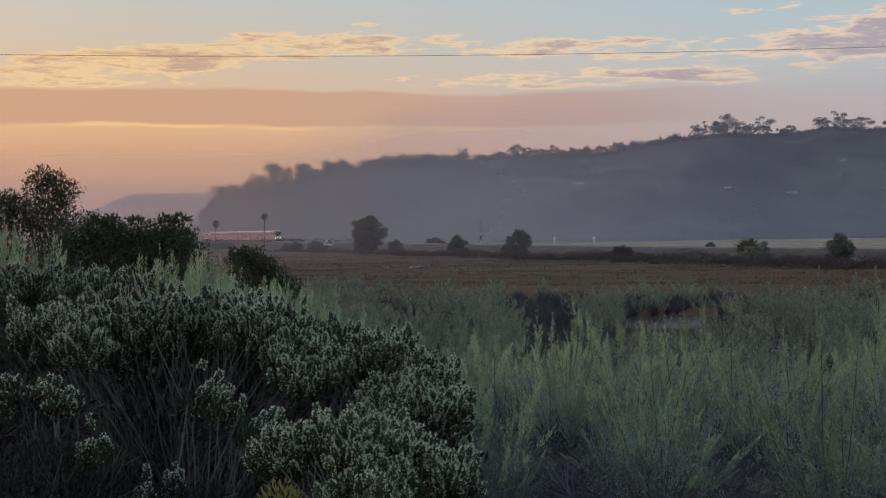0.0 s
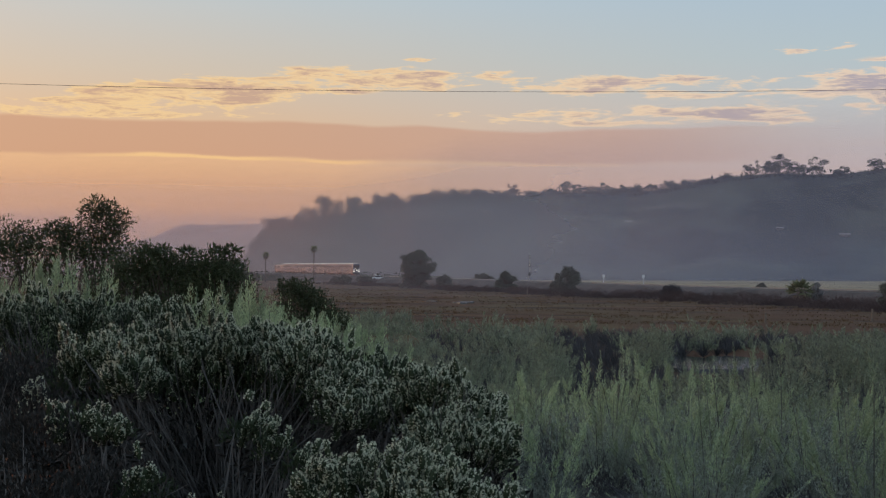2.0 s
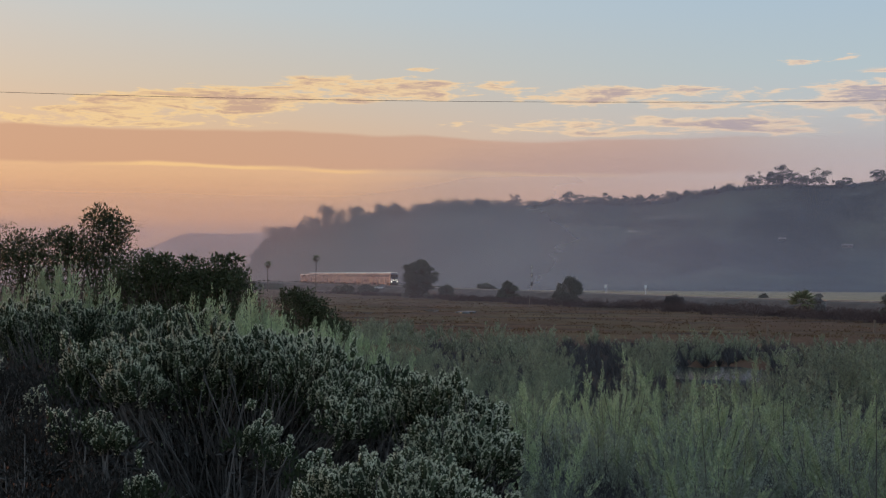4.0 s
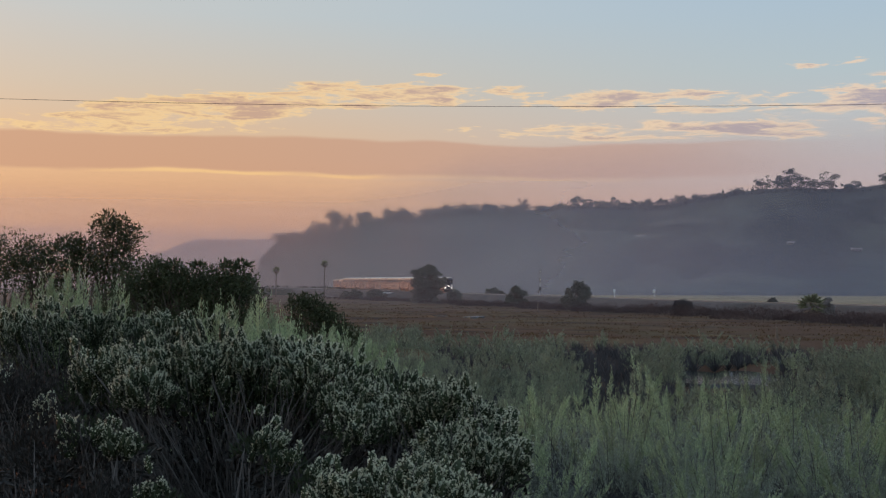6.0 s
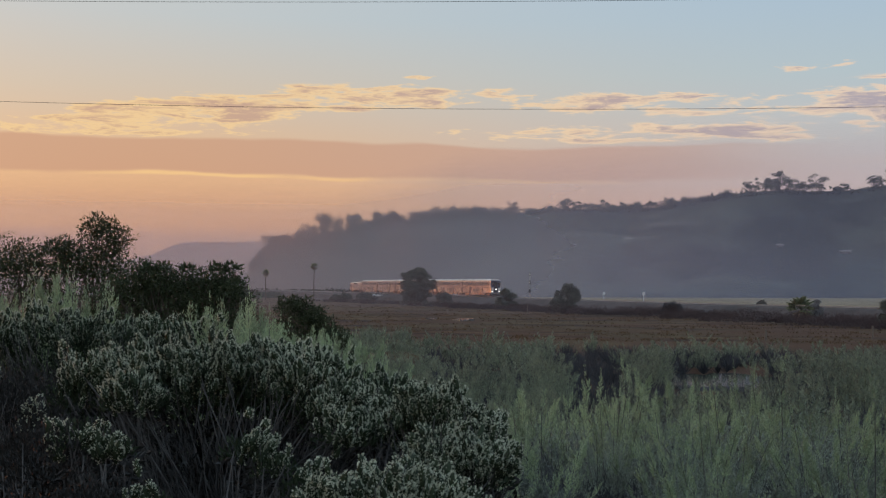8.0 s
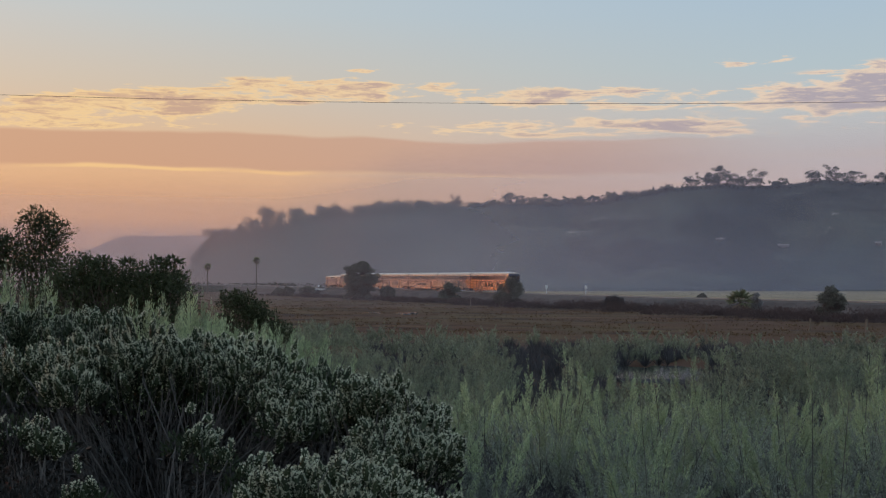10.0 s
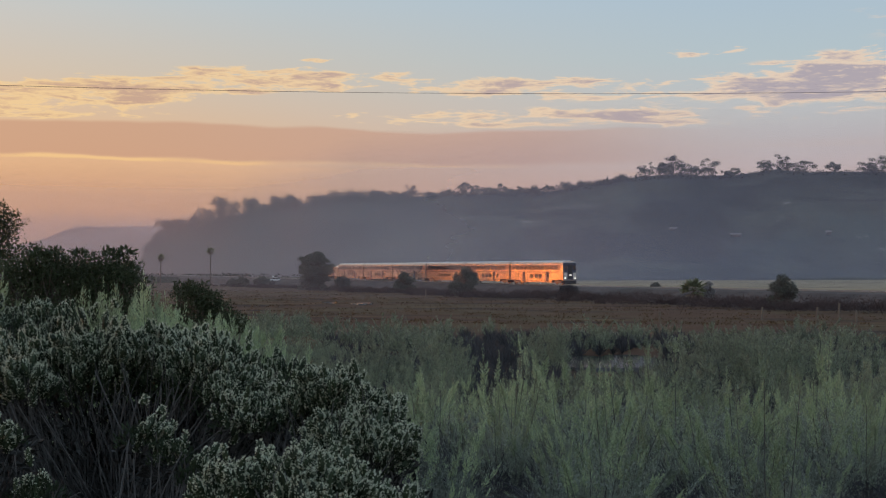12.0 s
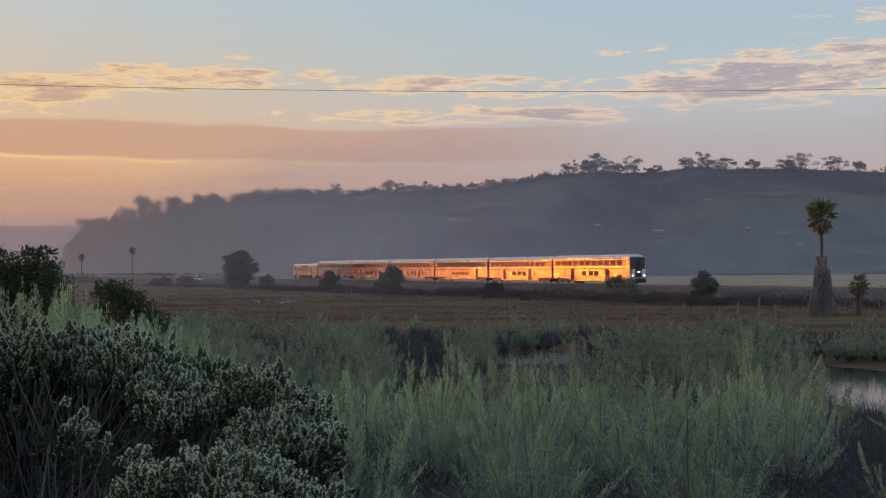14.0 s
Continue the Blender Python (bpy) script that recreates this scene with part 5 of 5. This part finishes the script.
def brush_row():
    """Dark brush along the foot of the embankment."""
    rng = np.random.default_rng(81)
    pts, ways, ln = [], [], []
    for i in range(1500):
        s = rng.uniform(-75, 330)
        off = -rng.uniform(6.0, 22) - 8 * rng.uniform()
        if rng.uniform() < 0.25 + 0.5 * float(smooth01(s, 60, 180)):
            continue
        if math.sin(s * 0.21 + off * 0.3) + math.sin(s * 0.083 + off * 0.15 + 1.0) < rng.uniform(-1.3, 0.5):
            continue
        x, y = on_track(s, off)
        z = float(ground_z(x, y))
        rad = rng.uniform(0.5, 1.5) * (1.3 if s < 60 else 1.0) * (1.35 if rng.uniform() < 0.12 else 1.0)
        d = blob_dirs(200, rng, -0.1)
        pts.append(np.array([x, y, z + 0.25]) + d * rad * np.array([1.25, 1.25, rng.uniform(0.6, 0.95)]) * (1 - 0.4 * rng.uniform(0, 1, (len(d), 1)) ** 2) * (1 + rng.normal(0, 0.12, (len(d), 1))))
        ways.append(d + np.array([0, 0, 0.8]) + rng.normal(0, 0.3, d.shape))
    p, w = np.concatenate(pts), np.concatenate(ways)
    tagged(new("embankment_brush", mesh_of("brush", *diamonds(p, w, 0.24, 0.11, rng), EMBANK)), "dark dry brush along the foot of the embankment", "brush", kind="stuff")


brush_row()


def tussocks():
    """Low tufts that break up the marsh surface."""
    rng = np.random.default_rng(82)
    n = 5600
    az, r = rng.uniform(-27, 14, n), 112 + 240 * rng.uniform(0, 1, n) ** 1.3
    x, y = polar_arrays(az, r)
    far = (x - TRACK[0]) * ACROSS[0] + (y - TRACK[1]) * ACROSS[1]
    keep = (far < -10) & (fbm(x, y, 40.0, 8) > rng.uniform(-0.9, 0.9, n))
    x, y, r = x[keep], y[keep], r[keep]
    k = 7
    root = np.repeat(np.stack([x, y, ground_z(x, y) - 0.03], -1), k, axis=0)
    root[:, :2] += rng.normal(0, 0.35, (len(root), 2))
    way = np.stack([rng.normal(0, 0.5, len(root)), rng.normal(0, 0.5, len(root)), np.ones(len(root))], -1)
    v, f = diamonds(root, way, rng.uniform(0.06, 0.26, len(root)), 0.20 * np.repeat(r, k) / 150, rng)
    tagged(new("marsh_tussocks", mesh_of("tussocks", v, f, MARSHGRASS)), "low red-brown tussocks of salt marsh plants", "tussocks", kind="stuff")


MARSHGRASS = leafy("marsh_grass", (0.170, 0.116, 0.066), (0.110, 0.074, 0.044), 0.5, 0.03)
tussocks()


def fan_palm(az, r, top_el, crown_deg, seed, label, name="fan_palm", skirt=True, trunk_r=0.22, fronds=46, base=None, thatch=None):
    """A fan palm: ringed trunk, folded fans on stalks, a skirt of dead fronds."""
    rng = np.random.default_rng(seed)
    root = base_at(az, r)
    top = EYE[2] + r * math.tan(radians(top_el)) - root[2]
    half = r * math.tan(radians(crown_deg / 2))
    ob = anchor(name, label, "palm", "palms of the marsh", pose(*root))
    heart = np.array([0, 0, top - half * 0.85])
    piece("trunk", mesh_of("trunk", *tubes(np.array([[0, 0, -0.2]]), heart[None], trunk_r * 1.25, trunk_r * 0.8, 12, 0.004, rng, 8), BARK, True), ob)

    def fans(n, lo, hi, mat, part_name, size):
        vs, fs, k = [], [], 0
        for i in range(n):
            t, e = rng.uniform(0, 2 * math.pi), rng.uniform(lo, hi)
            way = np.array([math.cos(t) * math.cos(e), math.sin(t) * math.cos(e), math.sin(e)])
            hub = heart + way * half * size * 0.45
            side = unit(np.cross(way, [0, 0, 1.0]) + 1e-6)
            up = np.cross(side, way)
            m = 13
            a = np.linspace(-1.35, 1.35, m)
            dirs = np.cos(a)[:, None] * way + np.sin(a)[:, None] * side + up * rng.normal(0, 0.12, (m, 1)) - np.array([0, 0, 0.22]) * np.abs(np.sin(a))[:, None]
            ln = half * size * 0.72 * (0.6 + 0.4 * np.cos(a)) * rng.uniform(0.75, 1.1)
            v, f = diamonds(np.repeat(hub[None], m, axis=0), dirs, ln, half * 0.11, rng, 0.04)
            sv, sf = tubes(heart[None], hub[None], 0.03, 0.02, 3, 0.0, rng, 1)
            for vv, ff in ((v, f), (sv, sf)):
                vs.append(vv)
                fs.append(ff + k)
                k += len(vv)
        piece(part_name, mesh_of(part_name, np.concatenate(vs), np.concatenate(fs), mat), ob)

    fans(fronds, -0.35, 1.35, PALMLEAF, "fronds", 1.0)
    if skirt:
        fans(int(fronds * 0.9), -1.5, -0.6, DEADFROND, "dead_fronds", 0.95)
    if thatch:
        h, r0, r1 = thatch
        m = 7000
        u, t = 0.82 * rng.uniform(0, 1, m) ** 1.15, rng.uniform(0, 2 * math.pi, m)
        rr = (r0 + (r1 - r0) * u ** 0.8) * (1 + 0.12 * np.sin(3 * t + 5 * u) + rng.normal(0, 0.11, m))
        p = np.stack([np.cos(t) * rr, np.sin(t) * rr, u * h], -1)
        w = np.stack([np.cos(t) * 0.6, np.sin(t) * 0.6, rng.uniform(-1.6, 0.5, m)], -1)
        piece("dead_leaf_core", mesh_of("dead_leaf_core", *tubes(np.array([[0, 0, -0.1]]), np.array([[0, 0, h]]), r0 * 0.9, r1 * 0.85, 14, 0.0, rng, 6), IVY, True), ob)
        piece("thatch", mesh_of("thatch", *diamonds(p, w, 0.30, 0.13, rng), IVY), ob, "grey dead thatch hanging round the trunk")
        piece("cut_stalks", mesh_of("cut_stalks", *tubes(np.stack([0.3 * np.cos(np.arange(10) * 0.628), 0.3 * np.sin(np.arange(10) * 0.628), np.full(10, h - 1.2)], -1),
                                                       np.stack([0.5 * np.cos(np.arange(10) * 0.628), 0.5 * np.sin(np.arange(10) * 0.628), np.full(10, h + 0.15)], -1), 0.08, 0.05, 5, 0.02, rng), DEADFROND), ob, "pale stubs of cut fronds")
    return ob


fan_palm(-22.25, 128, 3.08, 1.52, 91, "tall fan palm with grey thatch round its lower trunk", thatch=(5.6, 1.0, 0.30), trunk_r=0.15, fronds=36)
fan_palm(-23.75, 129, -0.08, 1.05, 92, "low young fan palm beside the tall one", fronds=20, trunk_r=0.2)
fan_palm(-13.5, 186, -0.11, 1.15, 93, "low bushy fan palm by the embankment", fronds=26, trunk_r=0.25)
fan_palm(7.96, 545, 1.22, 0.36, 94, "slim fan palm far down the line", fronds=34, trunk_r=0.2)
fan_palm(10.1, 545, 0.90, 0.34, 95, "slim fan palm far down the line", fronds=34, trunk_r=0.2)


def signal_mast():
    x, y, z = base_at(-1.70, 345)
    z = max(z, 1.5)
    ob = anchor("signal_mast", "slim grey railway signal mast with lit lamps", "signal", at=pose(x, y, z - 0.3))
    h = EYE[2] + 345 * math.tan(radians(1.02)) - z + 0.3
    part("pole", bm_rod((0, 0, 0), (0, 0, h), 0.13, 0.08, 10), GALV, ob)
    part("base", bm_box(-0.4, 0.4, -0.4, 0.4, 0, 0.6, 0.05), GALV, ob)
    for k, zz in enumerate((h * 0.36, h * 0.62, h * 0.86)):
        head = part("signal_head", bm_box(-0.28, 0.28, -0.30, -0.05, zz - 0.5, zz + 0.5, 0.05), BLACK, ob)
        if k:
            part("signal_lamp", bm_rod((0, -0.30, zz), (0, -0.36, zz), 0.13, 0.12, 12), SIGNALLAMP, head, "lit signal lamp")
        part("bracket", bm_rod((0, -0.05, zz), (0.5, 0.1, zz + 0.2), 0.04), GALV, ob)
    part("ladder", bm_box(0.18, 0.24, -0.2, 0.2, 0.3, h - 0.5), GALV, ob)


signal_mast()


def marker_post(az, r, top_el):
    x, y, z = base_at(az, r)
    ob = anchor("marker_post", "small white marker post in the straw field", "post", "marker posts", pose(x, y, z))
    h = EYE[2] + r * math.tan(radians(top_el)) - z
    part("post", bm_box(-0.07, 0.07, -0.07, 0.07, -0.2, h, 0.015), WHITEPAINT, ob)
    part("plate", bm_box(-0.35, 0.35, -0.10, -0.07, h - 0.9, h, 0.01), WHITEPAINT, ob)


for az, r, el in ((-5.0, 395, 0.05), (-6.75, 380, 0.05), (5.2, 500, -0.02)):
    marker_post(az, r, el)


def parked_car(az, r):
    """A small pale car standing on the track by the line, far off."""
    x, y, z = base_at(az, r)
    z = EYE[2] + r * math.tan(radians(-0.28))
    ob = anchor("parked_car", "small white car parked beside the far line", "car", at=pose(x, y, z, 0, 0, 8))
    part("body", bm_box(-2.2, 2.2, -0.85, 0.85, 0.32, 0.95, 0.16), WHITEPAINT, ob)
    part("cabin", bm_box(-1.2, 1.3, -0.76, 0.76, 0.9, 1.5, 0.22), GLASS, ob)
    part("roof", bm_box(-0.95, 1.0, -0.68, 0.68, 1.44, 1.53, 0.04), WHITEPAINT, ob)
    for wx in (-1.35, 1.35):
        for wy in (-0.82, 0.82):
            part("wheel", bm_rod((wx, wy - 0.1, 0.32), (wx, wy + 0.1, 0.32), 0.32, 0.32, 14), BLACK, ob)
    part("pad", bm_box(-3.2, 3.2, -1.8, 1.8, -z - 0.3, 0.0, 0.3), BALLAST, ob, "gravel mound under the car")


parked_car(5.08, 470)


def fence_post(az, r, h):
    x, y, z = base_at(az, r)
    ob = anchor("fence_post", "weathered wooden fence post in the marsh", "post", "fence posts", pose(x, y, z, 2, 1, 20))
    part("post", bm_box(-0.07, 0.07, -0.07, 0.07, -0.2, h, 0.02), WOODPOST, ob)


for az, r, h in ((-16.4, 128, 1.3), (-18.7, 122, 1.5), (-19.6, 125, 1.9), (-20.3, 118, 1.3), (-1.6, 250, 1.5), (-24.2, 108, 1.3), (-12.0, 118, 1.0)):
    fence_post(az, r, h)


# ---- trees along the crest ----
def crest_pine(az, h, w, seed, lean=0.0, dr=0.0):
    """Wind-shaped pine with flat tufts on bare limbs."""
    rng = np.random.default_rng(seed)
    r = NEAR_ARGS[2] + dr
    x, y = polar(az, r)
    z = float(hill_z(np.array([az]), np.array([r]), *NEAR_ARGS)[0])
    cl = []
    wind = rng.uniform(-0.35, 0.35)
    for i in range(int(rng.integers(11, 19))):
        t = 2 * math.pi * i / 7.5
        q = rng.uniform(0.1, 1.0)
        up = rng.uniform(0.30, 1.0) * (1 - 0.35 * q ** 2)
        cl.append((math.cos(t) * w * q * 0.6 + (lean + wind) * h * up, math.sin(t) * w * q * 0.6, h * up, w * rng.uniform(0.08, 0.19), rng.uniform(0.35, 0.7)))
    return leafy_bush("pine_tree", "wind-shaped pine on the crest of the bluff", "tree", (x, y, z - 1.5), cl, seed, 0.75, 0.4, PINELEAF, 190, "pines on the crest", 0.26, gappy=0.35, limbs=4, thin=0.35)


def leafy_crest(az, h, w, seed, dr=0.0):
    """Tall rounded tree of the wooded end of the bluff."""
    rng = np.random.default_rng(seed)
    r = NEAR_ARGS[2] + dr
    x, y = polar(az, r)
    z = float(hill_z(np.array([az]), np.array([r]), *NEAR_ARGS)[0])
    cl = [(rng.normal(0, w * 0.24), rng.normal(0, w * 0.2), h * rng.uniform(0.12, 0.92), w * rng.uniform(0.2, 0.34), 0.9) for i in range(11)]
    return leafy_bush("eucalyptus_tree", "tall rounded tree on the wooded end of the bluff", "tree", (x, y, z - 2.5), cl, seed, 1.0, 0.55, PINELEAF, 220, "trees on the crest", 0.35, thin=0.25)


# bearing, height, width, lean
PINES = [(-1.05, 9, 8, -0.3), (-3.2, 8, 13, 0.0), (-3.9, 7, 8, 0.1), (-4.9, 8, 9, 0.0), (-5.8, 6, 6, 0.1), (-7.0, 6, 6, 0.0), (-7.9, 7, 9, 0.0), (-11.4, 8, 8, 0.1), (-12.0, 14, 9, -0.1),
         (-12.55, 14, 12, 0.1), (-13.0, 11, 14, 0.0), (-13.5, 9, 12, 0.0), (-12.3, 9, 12, 0.0), (-14.3, 13, 13, 0.0), (-15.2, 6, 9, 0.0), (-16.5, 10, 9, -0.1), (-17.5, 13, 12, 0.1), (-18.1, 10, 11, 0.0), (-19.5, 8, 8, 0.0), (-20.7, 11, 12, 0.1),
         (-21.4, 12, 14, 0.0), (-23.0, 11, 14, -0.1), (-23.8, 8, 9, 0.0), (-25.3, 9, 11, 0.0)]
for i, (az, h, w, ln) in enumerate(PINES):
    crest_pine(az, h * 1.1, w * 1.25, 400 + i, ln)
rng = np.random.default_rng(71)
WOODED = [(10.55, 9, 9), (10.2, 12, 10), (9.8, 13, 11), (9.3, 12, 12), (8.7, 11, 12), (8.2, 16, 13), (7.6, 17, 14), (7.0, 16, 13), (6.3, 12, 13), (5.8, 10, 13), (5.2, 11, 12), (4.7, 12, 12), (4.2, 9, 13),
          (3.4, 8, 13), (2.7, 9, 14), (1.9, 8, 13), (1.2, 9, 14), (0.3, 7, 13), (-0.4, 6, 12), (3.05, 7, 12), (2.3, 7, 12), (1.55, 7, 12), (0.75, 7, 12),
          (-1.9, 5, 11), (-2.6, 6, 12), (-4.4, 5, 12), (-5.4, 5, 11), (-6.4, 5, 11), (-8.6, 5, 12), (-9.4, 4, 11), (-10.4, 5, 12)]
for i, (az, h, w) in enumerate(WOODED):
    leafy_crest(az, h, w, 500 + i, rng.uniform(-14, 6))


def hillside_building(az, r, length, height):
    """A low pale building on the slope, far off: walls and a shallow roof."""
    x, y = polar(az, r)
    z = float(hill_z(np.array([az]), np.array([r]), *NEAR_ARGS)[0])
    ob = anchor("hillside_building", "low pale building on the scrubby slope", "building", "buildings on the bluff", pose(x, y, z - 1.0, 0, 0, az))
    part("wall", bm_box(-length / 2, length / 2, -3.0, 3.0, 0, height + 1.0), WOODPOST, ob)
    bm = bmesh.new()
    a = [bm.verts.new((sx * (length / 2 + 0.4), yy, zz)) for sx in (-1, 1) for yy, zz in ((-3.4, height + 1.0), (0, height + 1.9), (3.4, height + 1.0))]
    for f in ((0, 3, 4, 1), (1, 4, 5, 2), (0, 1, 2), (3, 5, 4), (0, 2, 5, 3)):
        bm.faces.new([a[i] for i in f])
    part("roof", bm, WOODPOST, ob)


for az, r, length, height in ((0.35, 880, 12, 1.0), (-12.6, 800, 4, 0.3), (-15.3, 790, 6, 0.3), (-19.2, 782, 3, 0.4)):
    hillside_building(az, r, length, height)


# ---- overhead wires ----
def overhead_wire(height, d, sag, label, slope=0.0):
    n = 40
    xs = np.linspace(-60, 60, n)
    p = np.stack([xs, np.full(n, d), EYE[2] + height + slope * xs + sag * xs ** 2], -1)
    v, f = tubes(p[:-1], p[1:], 0.010, 0.010, 6, 0.0, RNG, 1)
    tagged(new("overhead_wire", mesh_of("overhead_wire", v, f, WIRE)), label, "wire", "overhead wires", "structure")


overhead_wire(8.62, 60, 0.00052, "thin dark power line across the sky")
overhead_wire(13.74, 60, 0.00030, "thin dark power line higher in the sky", 0.006)


motions()
